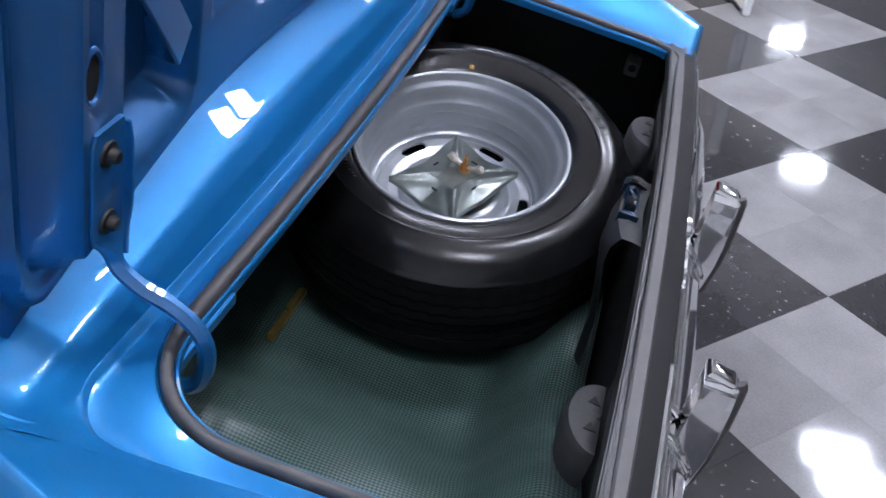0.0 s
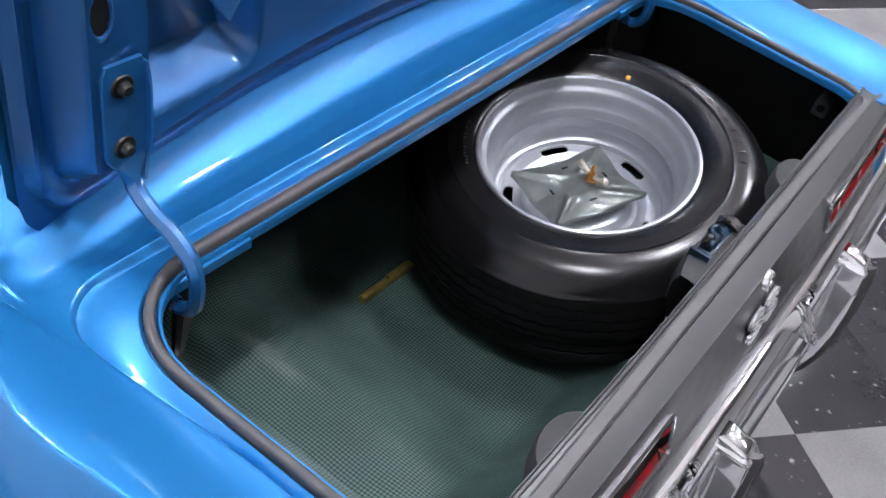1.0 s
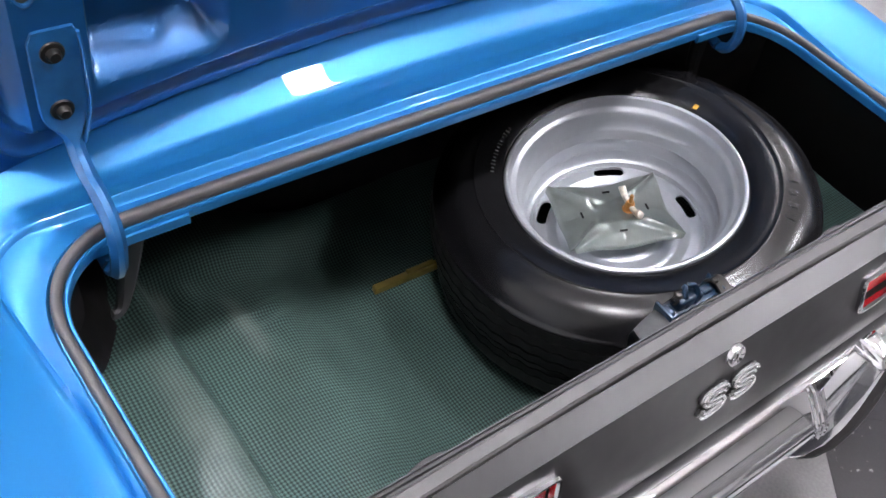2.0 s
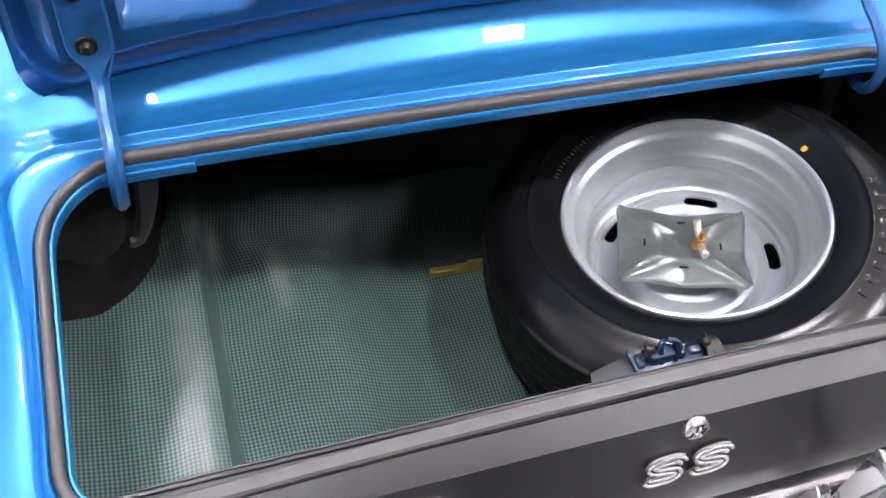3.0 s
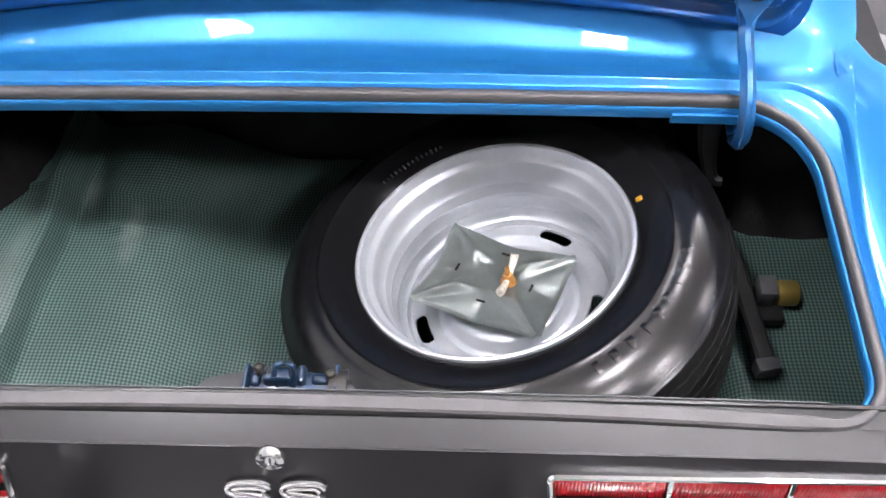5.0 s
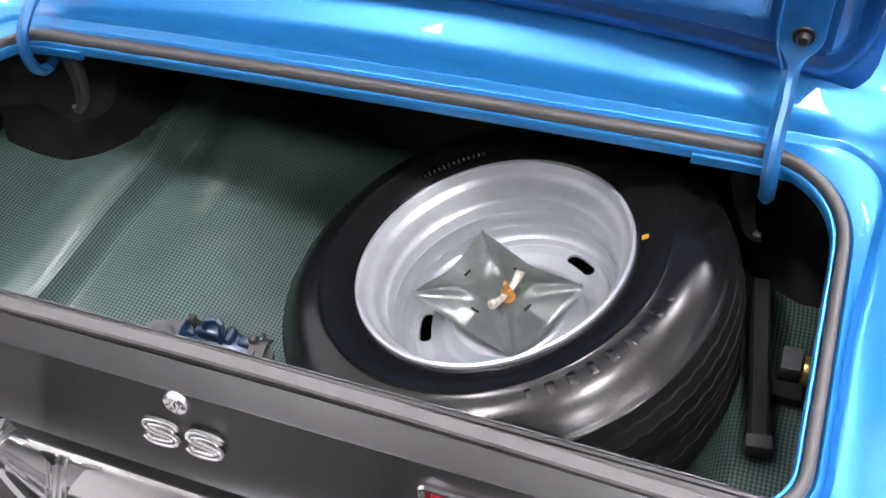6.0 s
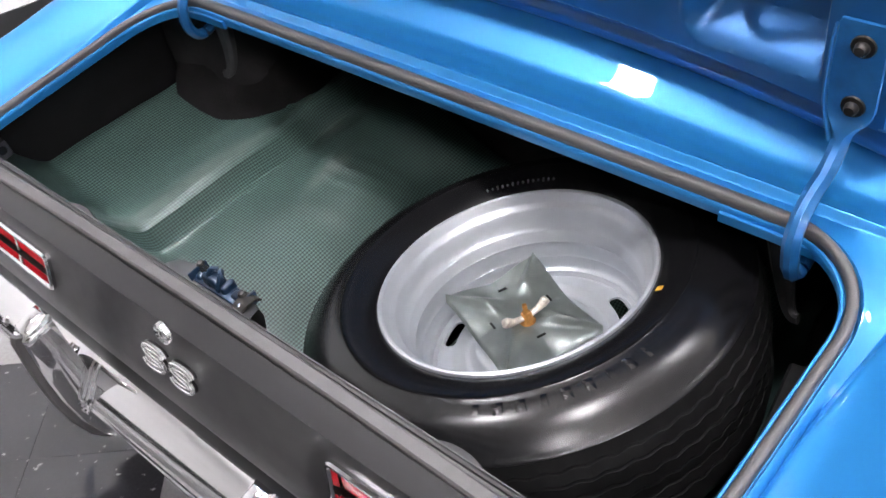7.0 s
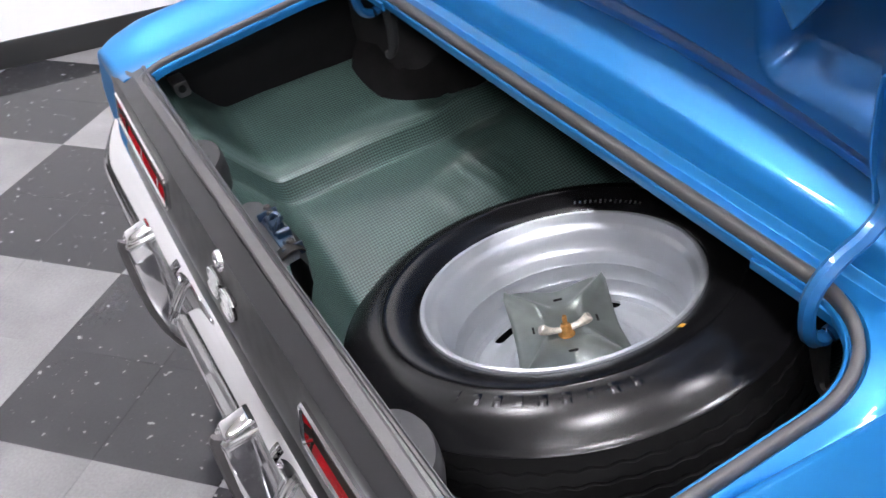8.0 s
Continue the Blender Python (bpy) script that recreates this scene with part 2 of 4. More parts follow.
# ---- the car ----
# Its deck slopes down to the tail: everything of the car is drawn in the deck's own frame.
SCALE = 1.0226
DECK_FRAME = Matrix.Translation((0, 0.1414, 0.0697)) @ Matrix.Rotation(radians(11.56), 4, "X") @ Matrix.Scale(SCALE, 4)
PLACE = DECK_FRAME
car = thing("car", "bright blue metallic classic coupe with its boot lid open", "car")
RIM_A, RIM_REAR, RIM_FRONT = 0.637, 0.056, 0.479     # boot opening: half width, rear and front edge


def crown(x, y):
    """Height of the deck round the opening."""
    return 0.722 - 0.085 * x * x


GUTTER = [(0.0, 0.0), (0.05, -0.44), (0.23, -0.46), (0.33, -0.10), (0.525, 0.10), (0.550, 0.56), (0.60, 0.615), (1.0, 0.63), (1.3, 0.1), (1.6, 0.0), (9.0, 0.0)]


def gutter(u):
    """Rise and fall of the drain gutter between the opening (0) and the foot of the lid (1), from its slopes."""
    h = 0.0
    for (a, sa), (b, sb) in zip(GUTTER, GUTTER[1:]):
        if u <= a:
            break
        c = min(u, b)
        h += (sa + lerp(sa, sb, (c - a) / (b - a))) / 2 * (c - a)
    return h


def deck(x, y):
    """Height of the outer deck: a hollow ahead of the opening, rising to the wing peaks at the sides."""
    z = crown(x, y)
    z += 0.058 * step(0.67, 0.80, abs(x)) * (1 - 0.35 * step(0.12, 0.0, y))
    yc, yl = 0.537 + 0.05 * x * x, 0.676 - 0.085 * x * x
    return z + gutter((y - yc) / (yl - yc)) * (yl - yc) * (1 - 0.6 * step(0.60, 0.78, abs(x)) - 0.08 * step(0.30, 0.0, abs(x)))


def loop(o, rr=0.055, rf=0.105, nc=12, ns=20, nf=28, a=RIM_A, yr=RIM_REAR, yf=RIM_FRONT):
    """Points round the opening at offset o, from the middle of the rear edge to the left, over the front, and back."""
    a, yr, yf, rr, rf = a + o, yr - o, yf + o, max(rr + o, 0.004), max(rf + o, 0.004)
    pts = [(-(a - rr) * k / nf, yr) for k in range(nf)]
    pts += [(-(a - rr) - rr * math.sin(t), yr + rr - rr * math.cos(t)) for t in [math.pi / 2 * k / nc for k in range(nc)]]
    pts += [(-a, lerp(yr + rr, yf - rf, k / ns)) for k in range(ns)]
    pts += [(-(a - rf) - rf * math.cos(t), yf - rf + rf * math.sin(t)) for t in [math.pi / 2 * k / nc for k in range(nc)]]
    pts += [(-(a - rf) + (a - rf) * k / nf, yf) for k in range(nf)]
    full = pts + [(0, yf)] + [(-x, y) for x, y in reversed(pts[1:])]
    return [(x * (1 + 0.045 * (y - 0.25) * step(0.3, 0.55, abs(x))), y + 0.07 * x * x * step(0.25, yf, y)) for x, y in full]


def recess(o):
    """The opening's outline turned into that of the step round it: tighter front corners, sides drawing in to the rear."""
    k = step(0.028, 0.050, o)
    return [(x * (1 - 0.025 * k * step(0.50, 0.25, y)), y) for x, y in loop(o, rf=0.105 - 0.080 * k)]


HALF = 28 + 12 + 20 + 12 + 28
first, last = 28 + 6, 2 * HALF - 28 - 6
profile = [(0.001, -0.020), (0.0, -0.010), (0.0005, -0.005), (0.002, -0.003), (0.0045, -0.003), (0.006, -0.008), (0.020, -0.008), (0.0215, -0.001), (0.0235, 0.001), (0.026, 0.0), (0.036, -0.0075), (0.045, -0.0085), (0.049, -0.006), (0.0525, 0.0005), (0.055, 0.0022), (0.060, 0.0018)]
bm = bmesh.new()
rows = []
for o, dz in profile:
    L = recess(o)
    rows.append([(x, y, (crown(x, y) if o < 0.05 else deck(x, y)) + dz) for x, y in L][first:last + 1])
inner = recess(0.060)
outer = [(x * (1 - 0.125 * step(0.40, 0.72, y) + 0.11 * step(0.80, 1.04, y) + 0.018 * step(0.25, 0.0, y) - 0.020 * step(0.46, 0.25, y)), y) for x, y in loop(0, 0.05, 0.05, a=0.80, yr=0.004, yf=1.05)]
for k in range(1, 57):
    s = (k / 56) ** 1.35
    r = []
    for (xa, ya), (xb, yb) in list(zip(inner, outer))[first:last + 1]:
        x, y = lerp(xa, xb, s), lerp(ya, yb, s)
        r.append((x, y, deck(x, y) + 0.0018 * (1 - s)))
    rows.append(r)
edge_row = rows[-1]
for out, down in ((0.0025, 0.0008), (0.005, 0.004), (0.0085, 0.011), (0.050, 0.09), (0.085, 0.2), (0.085, 0.32), (0.05, 0.42)):
    r = []
    for (x, y), (ox, oy, oz) in zip(outer[first:last + 1], edge_row):
        k = abs(x) / 0.8
        r.append((x + math.copysign(out * k, x), y - (out * 0.4 if y < 0.1 else 0), oz - down))
    rows.append(r)
grid_into(bm, rows)
ends = []
for k in (0, -1):
    cut = [Vector(r[k]) for r in rows[8:]]
    sx = math.copysign(1, cut[0].x)
    ends.append([[p + Vector((sx * 0.25 * b, -b, -d)) for b, d in ((0, 0), (0.005, 0.0008), (0.010, 0.004), (0.013, 0.010), (0.014, 0.03), (0.010, 0.12))] for p in cut])
body = part("body", bm, PAINT, car, "bright blue metallic painted rear wings and deck")

for cut_rows in ends:
    bm = bmesh.new()
    grid_into(bm, cut_rows)
    part("wing_end", bm, PAINT, car, "rounded blue end of the rear wing")

# weatherstrip all round the opening, flattened where the lid presses on it
seal_path = [(x, y, crown(x, y) + 0.0005 - 0.002 * step(0.12, 0.05, y) + 0.0003 * noise.noise((x * 9, y * 9, 0))) for x, y in loop(0.0130)]
sec = [(0.0080, -0.008), (0.0092, 0.0), (0.0085, 0.005), (0.0060, 0.0088), (0.0025, 0.0105), (-0.0025, 0.0105), (-0.0060, 0.0088), (-0.0085, 0.005), (-0.0092, 0.0), (-0.0080, -0.008)]
def seal_section(s):
    x, y, z = seal_path[min(len(seal_path) - 1, round(s * (len(seal_path) - 1)))]
    k = 1 - 0.3 * step(0.56, 0.62, abs(x))
    top = lerp(0.02, 0.0072, step(0.10, 0.05, y))
    q = (1 - 0.30 * step(0.52, 0.60, abs(x))) * (1 + 0.08 * step(0.10, 0.05, y))
    return [(a * q, min(b * k, top) if b > 0 else b) for a, b in sec]


part("weatherstrip", sweep(seal_path, seal_section, closed=True), RUBBER, car, "black rubber weatherstrip round the boot opening")
jp = [(x, 0.0430, crown(x, 0) - 0.001) for x in (-0.006, -0.002, 0.002, 0.006)]
part("seal_joint", sweep(jp, [(a * 1.06, min(b, 0.0046)) for a, b in sec]), RUBBER, car, "butt joint of the rubber strip")

# tail panel with openings for the lamps
LAMP_IN, LAMP_OUT = 0.290, 0.672
PROF = [(0.060, 0.694), (0.0615, 0.703), (0.060, 0.7165), (0.057, 0.7195), (0.0535, 0.7195), (0.0525, 0.7165), (0.034, 0.7145), (0.0318, 0.7157), (0.014, 0.7095), (0.0030, 0.7052), (0.0038, 0.7032), (0.0018, 0.7026), (-0.0028, 0.685), (-0.007, 0.668), (-0.022, 0.618), (-0.030, 0.590), (-0.034, 0.560), (-0.030, 0.52), (-0.01, 0.46)]
CUT = 13
XS = sorted({round(s * v, 4) for s in (-1, 1) for v in (0, 0.1, 0.2, LAMP_IN, 0.35, 0.42, 0.5, 0.58, LAMP_OUT, 0.70, 0.735)})
bm = bmesh.new()
def tail_point(x, j):
    lim = 0.655 if j < 8 else 0.735
    x = max(-lim, min(lim, x))
    y, z = PROF[j]
    return (x, y + 0.02 * x * x, z - (0.06 if z > 0.69 else 0.035) * x * x)


vs = [[bm.verts.new(tail_point(x, j)) for j in range(len(PROF))] for x in XS]
for i in range(len(XS) - 1):
    xm = abs(XS[i] + XS[i + 1]) / 2
    for j in range(len(PROF) - 1):
        if LAMP_IN < xm < LAMP_OUT and j == CUT:
            continue
        bm.faces.new((vs[i][j], vs[i + 1][j], vs[i + 1][j + 1], vs[i][j + 1]))
tail = part("tail_panel", bm, BLACK_SATIN, car, "satin black tail panel below the boot opening")
lip = [(lerp(-0.575, 0.575, k / 60), 0.0595 + 0.02 * lerp(-0.575, 0.575, k / 60) ** 2, 0.7195 - 0.06 * lerp(-0.575, 0.575, k / 60) ** 2 + 0.0008 * noise.noise((k * 0.7, 0, 3))) for k in range(61)]
part("lip_edge", sweep(lip, rect_section(0.0012, 0.0014)), GREYSTEEL, car, "bare metal edge of the rear lip")


OUT = Vector((0, -0.958, 0.287))


def on_tail(x, s, out=0.0):
    """A point on the tail panel's face, s from the top (0) to the foot (1) of the lamps, out towards the rear."""
    return Vector((x, lerp(-0.007, -0.022, s) + 0.02 * x * x, lerp(0.668, 0.618, s) - 0.035 * x * x)) + OUT * out


def tail_lamp(sign):
    t = part("tail_lamp", box(sign * 0.481, 0.035, 0.62, 0.37, 0.03, 0.05, 0.004), GREYCUP, car, "red three-section tail lamp in a chrome bezel")
    x0, x1 = LAMP_IN - 0.004, LAMP_OUT + 0.004
    corners = [(x0, -0.05), (x1, -0.05), (x1, 1.05), (x0 + 0.006, 1.05)]
    path = []
    for i in range(4):
        a, b, c = corners[i - 1], corners[i], corners[(i + 1) % 4]
        va = Vector((a[0] - b[0], (a[1] - b[1]) * 0.052)).normalized()
        vc = Vector((c[0] - b[0], (c[1] - b[1]) * 0.052)).normalized()
        for k in range(6):
            q = math.pi / 2 * k / 5
            off = 0.007 * ((1 - math.sin(q)) * va + (1 - math.cos(q)) * vc)
            path.append(on_tail(sign * (b[0] + off.x), b[1] + off.y / 0.052, 0.002))
        for k in range(1, 10):
            pa, pc = Vector(b) + Vector((vc.x * 0.007, vc.y * 0.007 / 0.052)), Vector(c) - Vector((vc.x * 0.007, vc.y * 0.007 / 0.052))
            w = pa.lerp(pc, k / 10)
            path.append(on_tail(sign * w.x, w.y, 0.002))
    part("bezel", sweep(path, [(-0.0035, -0.006), (0.0035, -0.006), (0.004, 0.003), (0.0015, 0.006), (-0.0015, 0.006), (-0.004, 0.003)], up=OUT, closed=True), CHROME, t, "chrome bezel")
    well = [[on_tail(sign * x, s, d) for x, s in ((x0, 0.0), (x1, 0.0), (x1, 1.0), (x0, 1.0))] for d in (0.0, -0.050)]
    bm = bmesh.new()
    grid_into(bm, well, False, True)
    part("lamp_well", bm, BOLT, t, "dark metal lamp well")
    for k in range(3):
        a, b = lerp(x0, x1, k / 3) + 0.005, lerp(x0, x1, (k + 1) / 3) - 0.005
        bm = bmesh.new()
        rows = []
        n = 60
        for i in range(n + 1):
            x = lerp(a, b, i / n)
            rib = 0.0012 * (i % 2)
            row = [on_tail(sign * x, 0.01, -0.050), on_tail(sign * x, 0.03, -0.018)]
            row += [on_tail(sign * x, lerp(0.06, 0.94, j / 16), -0.013 + 0.004 * math.sin(math.pi * j / 16) + rib + 0.0010 * (j % 2)) for j in range(17)]
            rows.append(row + [on_tail(sign * x, 0.97, -0.018), on_tail(sign * x, 0.99, -0.050)])
        grid_into(bm, rows)
        part("lens", bm, REDLENS, t, "ribbed red lens")
    for k in (1, 2):
        x = lerp(x0, x1, k / 3)
        part("divider", sweep([on_tail(sign * x, s, -0.020) for s in (0.0, 0.5, 1.0)], rect_section(0.006, 0.026), up=OUT), CHROME, t, "chrome divider")
    return t


tail_lamp(1)
tail_lamp(-1)


# bumper with two guards
def bump_at(x):
    return 0.02 * x * x + 0.035 * step(0.70, 0.90, abs(x)) ** 2


bump_sec = [(-0.020, 0.524), (-0.043, 0.532), (-0.051, 0.5325), (-0.060, 0.5285), (-0.080, 0.5085), (-0.098, 0.4885), (-0.1035, 0.4800), (-0.1040, 0.4720), (-0.099, 0.460), (-0.075, 0.446), (-0.04, 0.444)]
bm = bmesh.new()
rows = []
for k in range(81):
    x = lerp(-0.895, 0.895, k / 80)
    e = 1 - 0.55 * step(0.845, 0.895, abs(x)) ** 2
    rows.append([(x, bump_at(x) + lerp(-0.05, dy, e), 0.488 + (z - 0.488) * e) for dy, z in bump_sec])
vsb = grid_into(bm, rows)
bm.faces.new(vsb[0])
bm.faces.new(vsb[-1])
bumper = part("bumper", bm, CHROME, car, "polished chrome bumper bar")
for x in (-0.45, 0.45):
    part("bumper_bolt", moved(lathe([(0, 0.006), (0.005, 0.005), (0.009, 0.002), (0.01, 0)], 20), Matrix.Translation((x, bump_at(x) - 0.0885, 0.497)) @ Matrix.Rotation(radians(58), 4, "X")), CHROME, bumper, "domed chrome bolt")


def guard_rear(s):
    """Depth and height along the guard's rear edge, from its cap to its foot."""
    pts = [(-0.104, 0.638), (-0.110, 0.632), (-0.114, 0.60), (-0.119, 0.55), (-0.121, 0.50), (-0.118, 0.45), (-0.108, 0.405), (-0.092, 0.375)]
    f = s * (len(pts) - 1)
    i = min(int(f), len(pts) - 2)
    return lerp(pts[i][0], pts[i + 1][0], f - i), lerp(pts[i][1], pts[i + 1][1], f - i)


for sign in (-1, 1):
    gx = sign * 0.234
    bm = bmesh.new()
    rows = []
    for k in range(-4, 29):
        s = max(0, k / 28)
        y, z = guard_rear(s)
        y0 = lerp(-0.062, -0.075, s)
        zf = z + 0.004 if s < 0.05 else z
        w = lerp(0.017, 0.024, step(0, 0.4, s))
        if k < 0:     # domed cap
            q = (0.93, 0.78, 0.52, 0.2)[-k - 1]
            w, rise, ym = w * q, 0.009 * math.sqrt(1 - q * q), (y0 + y) / 2
            y0, y, z, zf = lerp(ym, y0, q), lerp(ym, y, q), z + rise, zf + rise
        rows.append([(gx - w, y0, zf), (gx - w, lerp(y0, y, 0.8), z), (gx - w * 0.92, lerp(y0, y, 0.94), z), (gx - w * 0.7, y, z), (gx + w * 0.7, y, z), (gx + w * 0.92, lerp(y0, y, 0.94), z), (gx + w, lerp(y0, y, 0.8), z), (gx + w, y0, zf)])
    vg = grid_into(bm, rows, False, True)
    bm.faces.new(vg[0])
    bm.faces.new(vg[-1])
    g = part("bumper_guard", bm, CHROME, bumper, "chrome bumper guard with black rubber edge")
    for q in (-1, 1):
        for j, off in enumerate((0.004, 0.013)):
            pp = [(gx + q * (0.022 + off), dy - 0.001, z) for dy, z in bump_sec[2:9]]
            part("saddle_rib", sweep(pp, ring(0.005 - 0.001 * j, 8), up=(1, 0, 0)), CHROME, bumper, "chrome rib beside the guard")
    strip = [Vector((gx, *guard_rear(s))) + Vector((0, -0.003, 0.0)) for s in [0.06 + 0.94 * k / 20 for k in range(21)]]
    part("rubber_strip", sweep(strip, rect_section(0.016, 0.011, 0.6), up=(1, 0, 0)), RUBBER, bumper, "black rubber guard strip")

# lock and badge
lock_at = Matrix.Translation((-0.001, -0.0035, 0.6885)) @ Matrix.Rotation(radians(90 - 14), 4, "X")
lock = part("boot_lock", moved(lathe([(0, 0.004), (0.0055, 0.004), (0.006, 0.002), (0.0065, 0.0045), (0.0115, 0.006), (0.0145, 0.0045), (0.016, 0.001), (0.0165, -0.004)], 36), lock_at), CHROME, car, "round chrome boot lock")
part("keyhole", moved(box(0, 0, 0.0042, 0.0016, 0.007, 0.001), lock_at), DARK, lock)

badge = part("badge", box(0, 0, 0, 0.001, 0.001, 0.001), BLACK_SATIN, car, "twin curled chrome badge on the tail panel")
for bx in (-0.0315, 0.0265):
    curve = [(0.018, 0.0085), (0.012, 0.0135), (0.0, 0.0145), (-0.013, 0.0125), (-0.0175, 0.0075), (-0.012, 0.0022), (0.0, 0.0), (0.012, -0.0022), (0.0175, -0.0075), (0.013, -0.0125), (0.0, -0.0145), (-0.012, -0.0135), (-0.018, -0.0085)]
    c = on_tail(bx, 0.66, 0.0)
    upv = Vector((0, -0.287, -0.958)) * -1
    def put(a, b, out):
        return c + Vector((1, 0, 0)) * (a + 0.22 * b) + upv * b + OUT * out
    base = smooth_path([put(a * 1.10, b * 1.10, 0.002) for a, b in curve], 6)
    part("badge_shadow_plate", sweep(base, rect_section(0.0125, 0.005), up=OUT), BLACK_SATIN, badge, "black backing plate")
    for side in (-1, 1):
        ln = [p + OUT * 0.004 for p in base]
        off = []
        for i, p in enumerate(ln):
            t = (ln[min(i + 1, len(ln) - 1)] - ln[max(i - 1, 0)]).normalized()
            off.append(p + t.cross(OUT) * 0.0036 * side)
        part("badge_stroke", sweep(off, rect_section(0.0046, 0.006, 0.5), up=OUT), BADGE, badge, "raised chrome stroke")

# boot lid standing open
LID_A, PLATEAU = 0.660, 0.594


def lid_y(x):
    return 0.676 - 0.085 * x * x


def lid_foot(x):
    return 0.7195 - 0.085 * x * x + 0.055 * step(0.60, 0.80, abs(x))


def hollow(foot, head, outer_side, inner_side):
    """Depth of a pressed pan from how far up its four walls a point lies, with rounded corners."""
    a, b, c, d = (1 - max(0.0, min(1.0, v)) for v in (foot, head, outer_side, inner_side))
    v = 1 - min(1.0, max(math.hypot(a, d), math.hypot(b, d), math.hypot(b, c), max(a, c)))
    return v + 0.10 * math.sin(2 * math.pi * v) / -math.pi


def lid_k(x, w):
    """Share of the way from the lid's skin out to the face of its inner pressing."""
    ax = abs(x)
    w *= 0.64
    e = min(LID_A - ax, w)
    if LID_A - ax < 0.07 and w < 0.07:
        e = 0.07 - math.hypot(0.07 - (LID_A - ax), 0.07 - w)
    k = 0.30 * step(0.006, 0.016, e) - 0.12 * step(0.022, 0.032, e)
    w /= 0.64
    k += 0.55 * step(0.036, 0.050, e) + 0.27 * step(0.052, 0.058, e)
    side = LID_A - ax
    k -= 0.25 * step(0.072, 0.078, side) * (1 - step(0.088, 0.094, side)) * step(0.10, 0.12, w) * step(0.032, 0.05, abs(w - 0.244))
    # pans pressed back between the ribs, each with a broad sloping foot
    k -= 0.88 * hollow((w - 0.104 - 0.10 * (ax - 0.38)) / 0.042, (0.332 - w) / 0.05, (0.521 - ax) / 0.011, (ax - 0.348) / 0.030)
    k -= 0.80 * hollow((w - 0.195) / 0.045, (0.56 - w) / 0.05, (0.312 - ax) / 0.022, 1.0)
    k -= 0.7 * hollow((w - 0.40) / 0.04, (0.60 - w) / 0.05, (0.521 - ax) / 0.012, (ax - 0.348) / 0.030)
    return k


bm = bmesh.new()
rows = []
NI, NJ = 260, 130
for i in range(NI + 1):
    x = lerp(-LID_A, LID_A, i / NI)
    r = []
    for j in range(NJ + 1):
        w = 0.64 * (j / NJ) ** 1.3
        rc = 0.055
        up = 0.0
        if abs(x) > LID_A - rc:
            up = rc - math.sqrt(max(0.0, rc * rc - (abs(x) - (LID_A - rc)) ** 2))
        z = lid_foot(x) + max(w, up)
        k = lid_k(x, w - 0.0135)
        r.append((x, lerp(lid_y(x), PLATEAU + 0.032 - 0.107 * x * x, k) + 0.0003 * noise.noise((x * 14, w * 14, 1)), z))
    rows.append(r)
grid_into(bm, rows)
holes = [f for f in bm.faces if math.hypot((abs(f.calc_center_median().x) - 0.582) / 0.0125, (f.calc_center_median().z - 0.977) / 0.0245) < 1]
bmesh.ops.delete(bm, geom=holes, context="FACES")
lid = part("boot_lid", bm, PAINT_SHADED, car, "open blue boot lid showing its pressed inner side")
bm = bmesh.new()
rows = []
for i in range(61):
    x = lerp(-LID_A, LID_A, i / 60)
    up = 0.055 - math.sqrt(max(0.0, 0.055 ** 2 - (abs(x) - (LID_A - 0.055)) ** 2)) if abs(x) > LID_A - 0.055 else 0
    rows.append([(x, lid_y(x) + dy, lid_foot(x) + max(w, up)) for dy, w in ((0.0, 0.0), (0.004, 0.001), (0.010, 0.006), (0.02, 0.05), (0.03, 0.3), (0.02, 0.64))])
grid_into(bm, rows)
part("outer_skin", bm, PAINT, lid, "glossy blue outer skin")
edge = [(x, lid_y(x) + 0.001, lid_foot(x) + 0.0025) for x in [lerp(-0.20, 0.20, k / 40) for k in range(41)]]
part("edge_trim", sweep(edge, lambda s: rect_section(0.0055 * (1 - abs(2 * s - 1) ** 3) + 0.0006, 0.0055 * (1 - abs(2 * s - 1) ** 3) + 0.0006, 0.6)), ZINC, lid, "bare worn metal hem of the lid")
for sign in (-1, 1):
    hole = moved(lathe([(0.0125, -0.0015), (0.0130, 0.0008), (0.0143, 0.0018), (0.0157, 0.0010), (0.0165, -0.001)], 40), Matrix.Translation((sign * 0.582, PLATEAU - 0.0045, 0.977)) @ Matrix.Rotation(radians(90), 4, "X") @ Matrix.Diagonal((0.90, 1.72, 1, 1)))
    part("hole_rim", hole, PAINT_SHADED, lid, "raised rim of the oval hole")
    strut = smooth_path([(sign * 0.515, 0.606, 1.077), (sign * 0.449, 0.606, 0.993), (sign * 0.403, 0.606, 0.934), (sign * 0.392, 0.612, 0.921), (sign * 0.386, 0.650, 0.914)], 4)
    part("lid_strut", sweep(strut, rect_section(0.042, 0.006, 0.4), up=(0, -1, 0.15)), HINGE_PAINT, lid, "blue strut across the pressed pan")
    # a dark disc closes the oval hole, standing for the shade behind it
    part("hole_shade", moved(lathe([(0.0, 0.0), (0.0125, 0.0)], 40), Matrix.Translation((sign * 0.582, PLATEAU - 0.0030, 0.977)) @ Matrix.Rotation(radians(90), 4, "X") @ Matrix.Diagonal((0.90, 1.72, 1, 1))), DARK, lid, "dark disc for the shade inside the oval hole")

